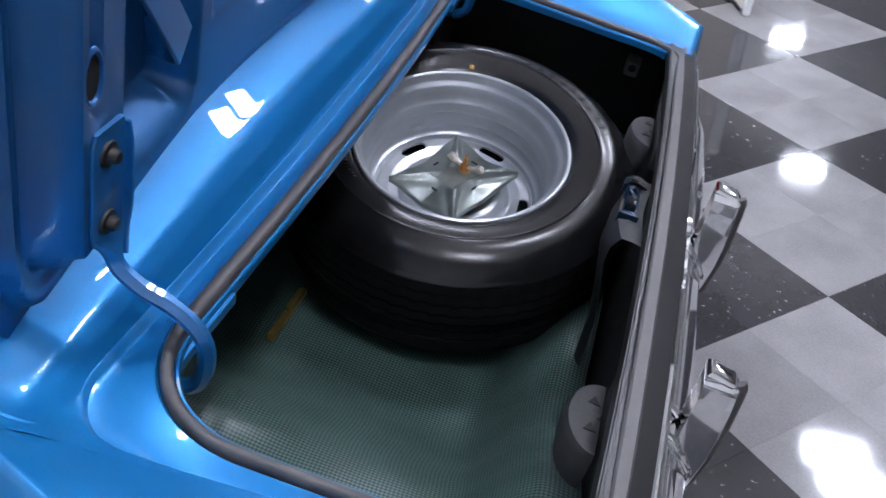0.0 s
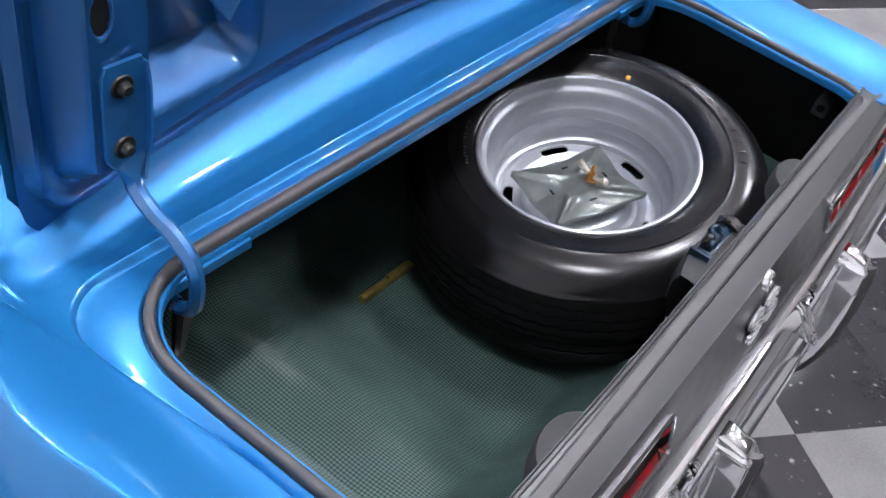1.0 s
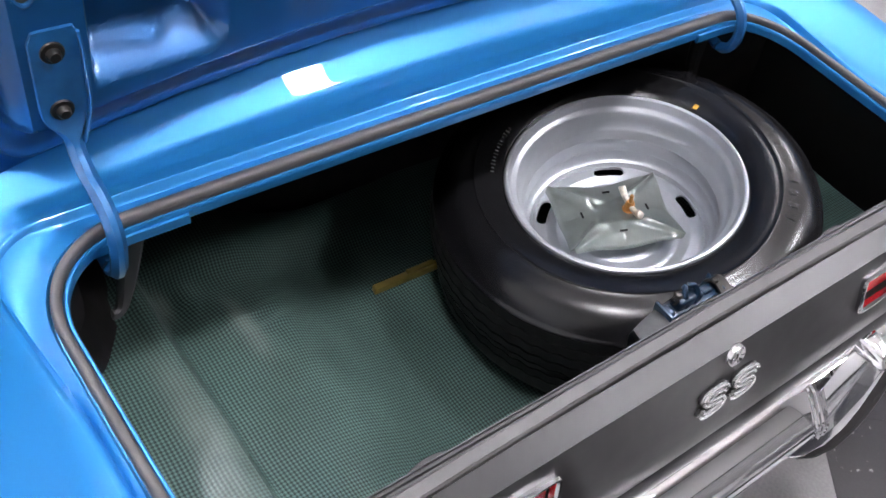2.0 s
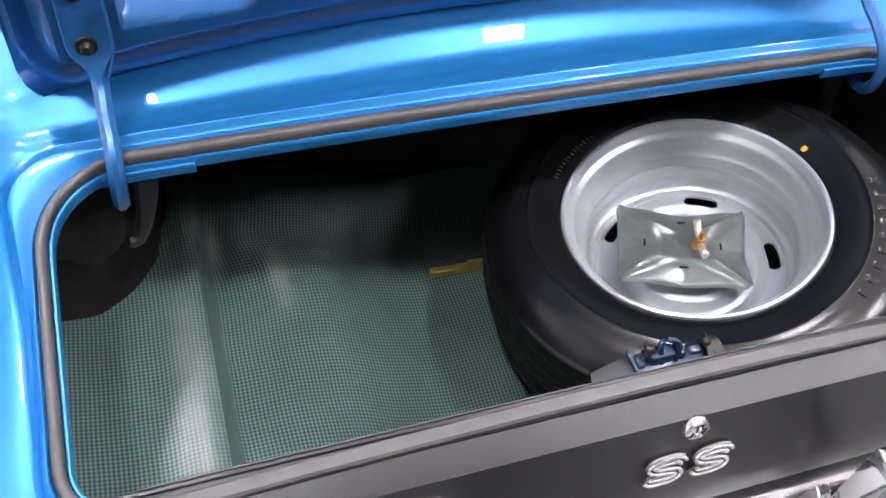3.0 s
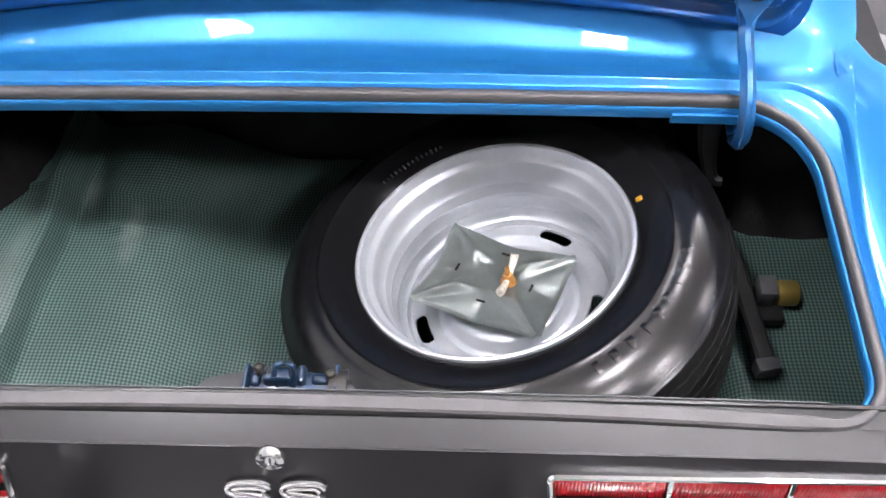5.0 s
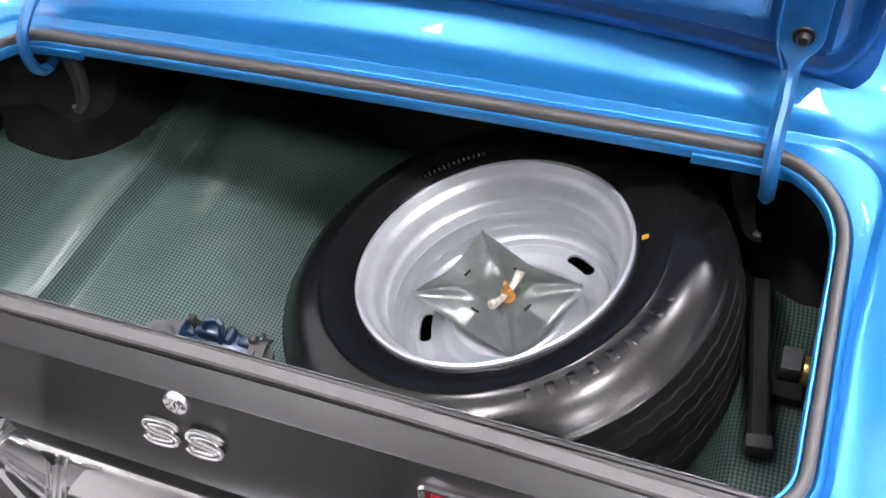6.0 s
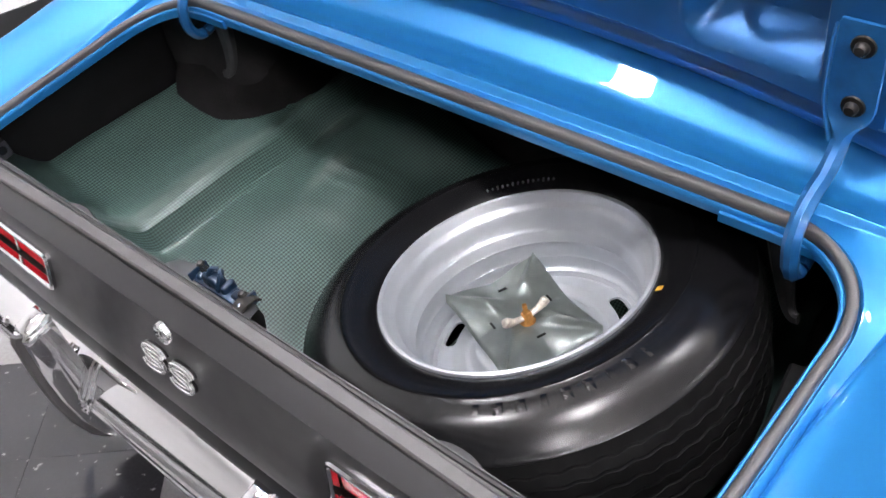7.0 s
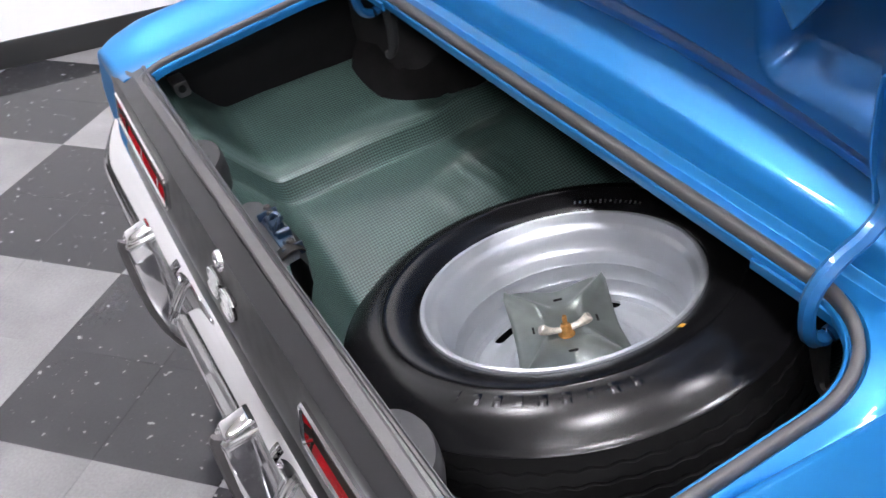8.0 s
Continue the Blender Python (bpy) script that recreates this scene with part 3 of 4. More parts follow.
for sign in (-1, 1):
    hx = sign * 0.561
    sx = sign * 0.560
    yp = PLATEAU - 0.006
    path = smooth_path([(hx, yp, 0.922), (hx, yp, 0.90), (hx, yp, 0.86), (hx, yp, 0.815), (hx - sign * 0.001, yp - 0.003, 0.79), (sx, 0.577, 0.766), (sx, 0.553, 0.750), (sx - sign * 0.001, 0.522, 0.740), (sx - sign * 0.001, 0.494, 0.724), (sx, 0.479, 0.703), (sx + sign * 0.002, 0.475, 0.676), (sx + sign * 0.003, 0.481, 0.651), (sx + sign * 0.004, 0.502, 0.637), (sx + sign * 0.004, 0.535, 0.645)], 6)
    def hinge_section(s):
        k = step(0.22, 0.36, s)
        top = step(0.0, 0.06, s)
        return rect_section(lerp(lerp(0.044, 0.056, top), 0.0205, k), lerp(0.005, 0.018, k), lerp(0.5, 0.75, k))
    arm = part("hinge_arm", sweep(path, hinge_section, up=(0, -1, 0.02)), HINGE_PAINT, car, "blue gooseneck boot hinge arm")
    for z in (0.895, 0.819):
        part("bolt", moved(lathe([(0, 0.011), (0.0055, 0.011), (0.0075, 0.008), (0.008, 0.003), (0.0125, 0.0025), (0.0135, 0.0)], 6 * 4), Matrix.Translation((sign * 0.565, yp - 0.0025, z)) @ Matrix.Rotation(radians(90), 4, "X")), BOLT, arm, "black hex bolt")
    fl = smooth_path([(sign * 0.5365, yp - 0.004, 0.916), (sign * 0.5350, yp - 0.005, 0.89), (sign * 0.5345, yp - 0.006, 0.85), (sign * 0.5355, yp - 0.006, 0.822), (sign * 0.541, yp - 0.006, 0.797), (sign * 0.5495, 0.577, 0.774)], 6)
    part("arm_flange", sweep(fl, lambda s: rect_section(0.0035, lerp(0.006, 0.010, step(0.0, 0.2, s)), 0.5), up=(0, -1, 0.02)), HINGE_PAINT, arm, "turned edge of the hinge plate")
    br = smooth_path([(sign * 0.528, 0.520, 0.690), (sign * 0.530, 0.524, 0.655), (sign * 0.537, 0.524, 0.605), (sign * 0.546, 0.520, 0.565), (sign * 0.554, 0.515, 0.545), (sign * 0.562, 0.511, 0.538), (sign * 0.570, 0.510, 0.538)], 5)
    part("hinge_bracket", sweep(br, lambda s: rect_section(lerp(0.036, 0.017, step(0.0, 0.75, s)), lerp(0.026, 0.009, s), 0.6), up=(0, -1, 0)), GREYCUP if sign < 0 else DARK, car, "tapered sheet metal hinge bracket with hooked tip")
    tab = [(sign * lerp(0.466, 0.60, k / 8), 0.4765 + 0.07 * lerp(0.466, 0.60, k / 8) ** 2 - (0.05 * max(0, lerp(0.466, 0.60, k / 8) - 0.53)), crown(lerp(0.466, 0.60, k / 8), 0) - 0.017) for k in range(9)]
    part("hinge_tab", sweep(tab, rect_section(0.005, 0.015, 0.3)), PAINT, car, "blue painted tab on the front flange")

# boot interior shell
bm = bmesh.new()
ring_top = [(x, y, crown(x, y) - 0.0195) for x, y in loop(0.002)]
ring_1 = [(x * 1.04, y + (0.02 if y > 0.3 else 0.002), crown(x, y) - 0.024) for x, y, z in ring_top]
ring_2 = [(x * 1.255, lerp(y, 1.0, 0.95) if y > 0.4 else lerp(y, 0.035, step(0.2, 0.1, y)), 0.655) for x, y, z in ring_top]
ring_3 = [(x * 1.255, lerp(y, 1.0, 0.95) if y > 0.4 else lerp(y, 0.030, step(0.2, 0.1, y)), 0.20) for x, y, z in ring_top]
tv = grid_into(bm, [ring_top, ring_1, ring_2, ring_3], False, True)
bm.faces.new(tv[-1])
tub = part("boot_tub", bm, DARK, car, "black painted boot interior")

# fibre board closing the boot off from the cabin
bm = bmesh.new()
rows = []
for i in range(61):
    x = lerp(-0.74, 0.74, i / 60)
    r = []
    for j in range(25):
        z = lerp(0.21, 0.70, j / 24)
        bay = step(0.30, 0.27, abs(x + 0.02)) * step(0.30, 0.33, z)
        r.append((x, 0.800 + 0.018 * bay - 0.010 * step(0.40, 0.62, z) + 0.004 * noise.noise((x * 5, z * 7, 2)), z))
    rows.append(r)
grid_into(bm, rows)
part("divider_board", bm, FELT, car, "dark grey fibre board behind the rear seat")

# lamp housings and brackets behind the tail panel
for sign in (-1, 1):
    bm = bmesh.new()
    rows = []
    for z, k in ((0.56, 0.8), (0.59, 0.9), (0.610, 0.9), (0.620, 0.885), (0.626, 0.84), (0.627, 0.55), (0.627, 0.05)):
        rows.append([(sign * 0.378 + 0.068 * k * math.cos(t), 0.058 + 0.048 * k * math.sin(t), z + 0.004 * math.sin(t)) for t in [math.pi * q / 24 for q in range(25)]])
    grid_into(bm, rows)
    cup = part("lamp_housing", bm, GREYCUP, car, "dark grey lamp housing behind the tail panel")
    for q in (-1, 0, 1):
        part("housing_notch", moved(lathe([(0, 0.0012), (0.009, 0.0012), (0.0095, 0)], 3), Matrix.Translation((sign * 0.378 + q * 0.022, 0.068 + 0.002 * abs(q), 0.6295))), DARK, cup, "triangular notch")
    bm = box(sign * 0.735, 0.118, 0.587, 0.05, 0.03, 0.035, 0.005)
    clip = part("side_clip", bm, GREYSTEEL, car, "small grey metal clip on the side wall")
    part("clip_hole", moved(lathe([(0, 0.001), (0.008, 0.001), (0.0085, 0)], 16), Matrix.Translation((sign * 0.709, 0.118, 0.59)) @ Matrix.Rotation(radians(-90 * sign), 4, "Y")), DARK, clip)

# latch and its brace in the middle of the tail panel
bm = bmesh.new()
rows = []
for z, w, y in ((0.688, 0.090, 0.064), (0.6905, 0.086, 0.086), (0.686, 0.080, 0.100), (0.66, 0.070, 0.107), (0.62, 0.058, 0.106), (0.56, 0.032, 0.092), (0.48, 0.024, 0.075), (0.36, 0.026, 0.066)):
    rows.append([(lerp(-w, w, q / 8) - 0.006, y - 0.012 * abs(q / 4 - 1) ** 2, z) for q in range(9)])
grid_into(bm, rows)
bmesh.ops.solidify(bm, geom=bm.faces[:], thickness=0.002)
brace = part("latch_brace", bm, GREYSTEEL, car, "grey sheet metal brace behind the latch")
lat = part("boot_latch", box(0.010, 0.084, 0.684, 0.092, 0.022, 0.016, 0.003), LATCHBLUE, car, "blue steel boot latch with chipped paint")
for cx, cy, cz, w, d, h in ((-0.012, 0.086, 0.702, 0.032, 0.018, 0.020), (0.013, 0.088, 0.700, 0.010, 0.022, 0.018), (0.033, 0.086, 0.697, 0.020, 0.014, 0.010), (-0.037, 0.084, 0.697, 0.012, 0.016, 0.012)):
    part("latch_plate", box(cx + 0.008, cy, cz - 0.006, w, d, h, 0.005, 3), LATCHBLUE, lat)
for cx in (-0.03, 0.045):
    part("rivet", moved(lathe([(0, 0.004), (0.004, 0.003), (0.006, 0)], 12), Matrix.Translation((cx + 0.008, 0.087, 0.7025 if cx > 0 else 0.7155))), BOLT, lat)
arm = smooth_path([(0.060, 0.066, 0.694), (0.061, 0.080, 0.699), (0.061, 0.092, 0.697), (0.060, 0.098, 0.690)], 4)
part("latch_arm", sweep(arm, rect_section(0.003, 0.020), up=(1, 0, 0)), BOLT, lat, "black latch lever")
# forked bolt, folded side plates and a spring on the latch
for q in (-1, 1):
    fork = smooth_path([(0.004 + q * 0.008, 0.078, 0.692), (0.004 + q * 0.011, 0.083, 0.704), (0.004 + q * 0.009, 0.090, 0.712), (0.004 + q * 0.003, 0.095, 0.710)], 4)
    part("latch_fork", sweep(fork, rect_section(0.007, 0.006, 0.4), up=(0, 1, 0.1)), LATCHBLUE, lat)
    part("side_plate", moved(box(0, 0, 0, 0.004, 0.030, 0.024, 0.0015), Matrix.Translation((0.010 + q * 0.047, 0.086, 0.688)) @ Matrix.Rotation(radians(12 * q), 4, "Y")), LATCHBLUE, lat)
coil = [(-0.026 + 0.018 * k / 40, 0.088 + 0.0045 * math.cos(k * 0.9), 0.7035 + 0.0045 * math.sin(k * 0.9)) for k in range(41)]
part("latch_spring", sweep(coil, ring(0.0011, 6), up=(0.3, 1, 0.2)), BOLT, lat, "dark coil spring")

# felt covered wheel arches at the front corners of the boot
for sign in (-1, 1):
    bm = bmesh.new()
    rows = []
    for i in range(29):
        s = i / 28
        z = lerp(0.36, 0.66, s)
        r = []
        for q in range(41):
            t = math.pi / 2 * q / 40 * 2 - math.pi / 2
            cx, cy = -0.775, 0.78
            rx, ry = 0.218 * (1 - 0.2 * s * s), 0.285 * (1 - 0.16 * s)
            ca, sa = math.cos(t), math.sin(t)
            px = cx + rx * math.copysign(abs(ca) ** 0.55, ca)
            py = cy + ry * math.copysign(abs(sa) ** 0.55, sa)
            d = 0.018 * noise.noise((px * 6, py * 6, z * 5)) + 0.004 * noise.noise((px * 15, py * 15, z * 12)) + 0.0015 * noise.noise((px * 70, py * 70, z * 60))
            r.append((-sign * (px + d), py - d * 1.5, z))
        rows.append(r)
    grid_into(bm, rows)
    part("wheel_arch_cover", bm, FELT, car, "lumpy dark grey felt over the wheel arch")

# loose felt flap drooping over the mat beside the arch
bm = bmesh.new()
rows = []
for i in range(25):
    a = i / 24
    r = []
    for j in range(13):
        b = j / 12
        t = lerp(-1.45, 0.35, a)
        rad = 0.205 + 0.050 * b + 0.012 * math.sin(7 * a) * b + 0.005 * noise.noise((a * 9, 0, 5)) * b
        x = -0.80 + rad * 1.15 * math.cos(t) ** 0.8 if math.cos(t) > 0 else -0.80
        y = 0.73 + rad * 1.05 * math.sin(t)
        r.append((x, y, 0.50 - 0.07 * b - 0.035 * b * b + 0.005 * math.sin(a * 9 + b * 3) + 0.004 * noise.noise((a * 9, b * 4, 2))))
    rows.append(r)
grid_into(bm, rows)
bmesh.ops.solidify(bm, geom=bm.faces[:], thickness=0.006)
part("felt_flap", bm, FELT, car, "torn edge of the dark felt lining")

# ---- boot mat ----
def mat_height(x, y):
    z = 0.378 - 0.118 * step(-0.44, -0.10, x)
    z += 0.046 * step(-0.468, -0.490, x) + 0.005 * math.exp(-((x + 0.506) / 0.013) ** 2)
    z += 0.145 * step(0.47, 0.60, x)
    z -= 0.075 * (y - 0.25) * step(-0.3, -0.45, x)
    z += 0.05 * step(-0.60, -0.80, x)
    z += 0.015 * step(0.64, 0.74, y)
    z += 0.009 * math.exp(-((x + 0.37 + 0.25 * (y - 0.52)) / 0.022) ** 2 - ((y - 0.53) / 0.09) ** 2)
    z += 0.006 * math.exp(-((x + 0.30 - 0.3 * (y - 0.50)) / 0.03) ** 2 - ((y - 0.52) / 0.07) ** 2)
    z += 0.0025 * math.exp(-((x + 0.30) / 0.05) ** 2 - ((y - 0.455 - 0.3 * (x + 0.3)) / 0.02) ** 2)
    z += 0.012 * math.exp(-((x + 0.50) / 0.02) ** 2 - ((y - 0.64) / 0.06) ** 2)
    z += 0.005 * noise.noise((x * 6, y * 6, 0)) + 0.0022 * noise.noise((x * 15, y * 11, 4))
    z += 0.007 * math.exp(-((x + 0.555 - 0.08 * y) / 0.028) ** 2) * step(0.55, 0.40, y)
    z += 0.13 * step(0.20, 0.08, y) * step(0.50, 0.30, x)
    # creases where the cloth has been pushed together
    for cx, cy, run, wide, rise, bow in ((-0.34, 0.555, 0.075, 0.008, 0.0055, 1.6), (-0.33, 0.522, 0.060, 0.007, 0.0040, 1.8), (-0.30, 0.600, 0.050, 0.010, 0.0045, -1.2), (-0.55, 0.600, 0.040, 0.009, 0.0050, 2.5)):
        z += rise * math.exp(-((x - cx) / run) ** 2 - ((y - cy - bow * (x - cx) ** 2 - 0.25 * (x - cx)) / wide) ** 2)
    z += 0.012 * math.exp(-((x + 0.425) / 0.022) ** 2 - ((y - 0.625) / 0.055) ** 2)
    return z


MATM = bpy.data.materials.new("woven_pattern_vinyl")
MATM.use_nodes = True
nt = MATM.node_tree
p = nt.nodes["Principled BSDF"]
tc = nt.nodes.new("ShaderNodeTexCoord")
sep = nt.nodes.new("ShaderNodeSeparateXYZ")
nt.links.new(tc.outputs["UV"], sep.inputs[0])


def wave(out, pitch):
    a = nt.nodes.new("ShaderNodeMath")
    a.operation = "MULTIPLY"
    a.inputs[1].default_value = 2 * math.pi / pitch
    nt.links.new(out, a.inputs[0])
    s = nt.nodes.new("ShaderNodeMath")
    s.operation = "SINE"
    nt.links.new(a.outputs[0], s.inputs[0])
    r = nt.nodes.new("ShaderNodeMapRange")
    r.interpolation_type = "SMOOTHSTEP"
    r.inputs["From Min"].default_value, r.inputs["From Max"].default_value = -0.5, 0.5
    nt.links.new(s.outputs[0], r.inputs["Value"])
    return r.outputs["Result"]


wx, wy = wave(sep.outputs["X"], 0.0060), wave(sep.outputs["Y"], 0.0060)
addn = nt.nodes.new("ShaderNodeMath")
addn.operation = "MULTIPLY_ADD"
addn.inputs[1].default_value = 0.58
nt.links.new(wx, addn.inputs[0])
half = nt.nodes.new("ShaderNodeMath")
half.operation = "MULTIPLY"
half.inputs[1].default_value = 0.42
nt.links.new(wy, half.inputs[0])
nt.links.new(half.outputs[0], addn.inputs[2])
ramp = nt.nodes.new("ShaderNodeValToRGB")
ramp.color_ramp.elements[0].color = (0.007, 0.0155, 0.0135, 1)
ramp.color_ramp.elements[1].color = (0.098, 0.164, 0.145, 1)
e = ramp.color_ramp.elements.new(0.5)
e.color = (0.043, 0.075, 0.067, 1)
nt.links.new(addn.outputs[0], ramp.inputs["Fac"])
dust = nt.nodes.new("ShaderNodeTexNoise")
dust.inputs["Scale"].default_value, dust.inputs["Detail"].default_value = 7, 5
nt.links.new(tc.outputs["Object"], dust.inputs["Vector"])
dm = nt.nodes.new("ShaderNodeMapRange")
dm.inputs["From Min"].default_value, dm.inputs["From Max"].default_value = 0.3, 0.7
dm.inputs["To Min"].default_value, dm.inputs["To Max"].default_value = 0.8, 1.15
nt.links.new(dust.outputs["Fac"], dm.inputs["Value"])
mul = nt.nodes.new("ShaderNodeMix")
mul.data_type, mul.blend_type = "RGBA", "MULTIPLY"
mul.inputs["Factor"].default_value = 1.0
nt.links.new(ramp.outputs["Color"], mul.inputs["A"])
nt.links.new(dm.outputs["Result"], mul.inputs["B"])


def sheen_patch(cx, cy, rx, ry):
    """A pale patch painting light onto the cloth, fading from its middle."""
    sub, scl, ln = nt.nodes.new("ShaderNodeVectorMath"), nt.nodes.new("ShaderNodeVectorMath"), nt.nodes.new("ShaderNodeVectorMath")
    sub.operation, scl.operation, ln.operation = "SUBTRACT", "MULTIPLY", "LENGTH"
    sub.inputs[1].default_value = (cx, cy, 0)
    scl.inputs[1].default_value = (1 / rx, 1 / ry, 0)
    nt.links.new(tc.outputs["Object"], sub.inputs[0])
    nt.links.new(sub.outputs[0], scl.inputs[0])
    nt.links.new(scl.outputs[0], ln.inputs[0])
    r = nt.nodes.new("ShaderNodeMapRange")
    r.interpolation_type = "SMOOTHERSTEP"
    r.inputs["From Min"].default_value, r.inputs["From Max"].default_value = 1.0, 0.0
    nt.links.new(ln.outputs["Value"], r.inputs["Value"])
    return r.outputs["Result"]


# light on the ridge and folds, painted in pale; worn is its mask
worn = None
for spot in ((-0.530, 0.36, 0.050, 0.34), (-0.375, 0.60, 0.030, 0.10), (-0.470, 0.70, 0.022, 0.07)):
    s = sheen_patch(*spot)
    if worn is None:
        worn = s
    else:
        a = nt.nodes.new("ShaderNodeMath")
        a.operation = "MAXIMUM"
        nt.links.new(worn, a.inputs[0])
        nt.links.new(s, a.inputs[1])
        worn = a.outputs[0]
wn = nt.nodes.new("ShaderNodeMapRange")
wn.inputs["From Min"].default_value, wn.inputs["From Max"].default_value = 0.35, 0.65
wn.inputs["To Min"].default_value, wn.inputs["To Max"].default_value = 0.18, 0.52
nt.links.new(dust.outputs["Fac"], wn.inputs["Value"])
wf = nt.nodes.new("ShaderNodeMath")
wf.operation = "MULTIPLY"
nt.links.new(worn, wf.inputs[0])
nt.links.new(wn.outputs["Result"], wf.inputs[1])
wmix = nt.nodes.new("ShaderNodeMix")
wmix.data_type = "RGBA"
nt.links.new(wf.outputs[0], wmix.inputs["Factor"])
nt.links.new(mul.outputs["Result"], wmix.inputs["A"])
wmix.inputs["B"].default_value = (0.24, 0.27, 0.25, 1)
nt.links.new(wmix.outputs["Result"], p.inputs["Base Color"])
p.inputs["Roughness"].default_value = 0.35
bn = nt.nodes.new("ShaderNodeBump")
bn.inputs["Strength"].default_value, bn.inputs["Distance"].default_value = 0.25, 0.001
nt.links.new(addn.outputs[0], bn.inputs["Height"])
nt.links.new(bn.outputs["Normal"], p.inputs["Normal"])

bm = bmesh.new()
MX = [lerp(-0.775, 0.775, i / 200) for i in range(201)]
MY = [lerp(0.040, 0.785, j / 100) for j in range(101)]
grid_into(bm, [[(x, y, mat_height(x, y)) for y in MY] for x in MX])
# the weave follows the cloth: lengths along its surface
bm.verts.ensure_lookup_table()
bm.verts.index_update()
run_x, run_y = np.zeros((201, 101)), np.zeros((201, 101))
H = np.array([[v.co.z for v in bm.verts[i * 101:(i + 1) * 101]] for i in range(201)])
run_x[1:] = np.cumsum(np.hypot(np.diff(H, axis=0), MX[1] - MX[0]), axis=0)
run_y[:, 1:] = np.cumsum(np.hypot(np.diff(H, axis=1), MY[1] - MY[0]), axis=1)
uv = bm.loops.layers.uv.new("weave")
for f in bm.faces:
    for l in f.loops:
        i, j = divmod(l.vert.index, 101)
        l[uv].uv = (run_x[i, j], run_y[i, j])
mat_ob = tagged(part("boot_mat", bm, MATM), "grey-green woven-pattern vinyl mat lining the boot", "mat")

# ---- spare wheel ----
WHEEL_C, WHEEL_N = Vector((0.2305, 0.3747, 0.5586)), Vector((-0.2122, 0.0784, 0.9741))
u = Vector((0, 1, 0)).cross(WHEEL_N).normalized()
v = WHEEL_N.cross(u)
WM = Matrix((u, v, WHEEL_N)).transposed().to_4x4()
WM.translation = WHEEL_C
WM = DECK_FRAME @ WM @ Matrix.Scale(1 / SCALE, 4)
PLACE = Matrix.Scale(SCALE, 4)
spare = thing("spare_wheel", "silver spare wheel with black tyre lying in the boot", "wheel")
spare.matrix_basis = WM
TYP = [(0.1955, -0.012), (0.1975, 0.0), (0.202, 0.004), (0.212, 0.0075), (0.226, 0.0125), (0.238, 0.0145), (0.2435, 0.0148), (0.2455, 0.0165), (0.2475, 0.0148), (0.258, 0.0140), (0.272, 0.0105), (0.286, 0.003), (0.299, -0.0075), (0.3075, -0.0165), (0.3105, -0.0195), (0.3135, -0.021), (0.315, -0.0235)]
tyre = part("tyre", lathe(TYP, 192), TYRE, spare, "black rubber tyre with raised sidewall marks")
bm = bmesh.new()
NT = 480
tread = [(0.315, -0.0235, 0), (0.3150, -0.027, 0), (0.318, -0.040, 1), (0.3185, -0.0425, 1), (0.3145, -0.0435, 1), (0.3145, -0.0465, 1), (0.3190, -0.0475, 1), (0.3225, -0.062, 1), (0.3228, -0.064, 1), (0.3178, -0.065, 1), (0.3178, -0.069, 1), (0.3232, -0.070, 1), (0.3245, -0.088, 1), (0.3245, -0.090, 1), (0.319, -0.091, 1), (0.319, -0.096, 1), (0.3245, -0.097, 1), (0.324, -0.118, 1), (0.3185, -0.119, 1), (0.3185, -0.123, 1), (0.323, -0.124, 1), (0.319, -0.145, 1), (0.3145, -0.146, 1), (0.3145, -0.149, 1), (0.3185, -0.150, 1), (0.3195, -0.168, 1), (0.3150, -0.169, 1), (0.3150, -0.173, 1), (0.3195, -0.174, 1), (0.3195, -0.198, 0), (0.3145, -0.220, 0), (0.298, -0.236, 0), (0.26, -0.250, 0), (0.21, -0.240, 0), (0.197, -0.220, 0)]
rows = []
for r, h, wv in tread:
    rows.append([(r * math.cos(2 * math.pi * k / NT), r * math.sin(2 * math.pi * k / NT), -0.0235 + (h + 0.0235) * 0.90 + wv * 0.0022 * math.sin(2 * math.pi * k / 8)) for k in range(NT)])
grid_into(bm, rows, False, True)
part("tread", bm, TREADM, tyre, "worn tread with wavy grooves")


def sidewall_h(r):
    for (a, ha), (b, hb) in zip(TYP[2:], TYP[3:]):
        if a <= r <= b:
            return lerp(ha, hb, (r - a) / (b - a))
    return 0


def mark(deg, r, w, h, rise, bar_parent, mat=TYRE):
    """A raised bar on the sidewall, curved with the tyre."""
    bm = bmesh.new()
    rows = []
    for k in range(5):
        rr = lerp(r - h / 2, r + h / 2, k / 4)
        z = sidewall_h(rr)
        edge = 0 if k in (0, 4) else rise
        rows.append([(rr * math.cos(radians(deg) + q * w / rr), rr * math.sin(radians(deg) + q * w / rr), z + (0 if abs(q) > 0.45 else edge) + 0.0001) for q in (-0.5, -0.42, 0, 0.42, 0.5)])
    grid_into(bm, rows)
    return part("sidewall_mark", bm, mat, bar_parent, "raised bar on the sidewall")


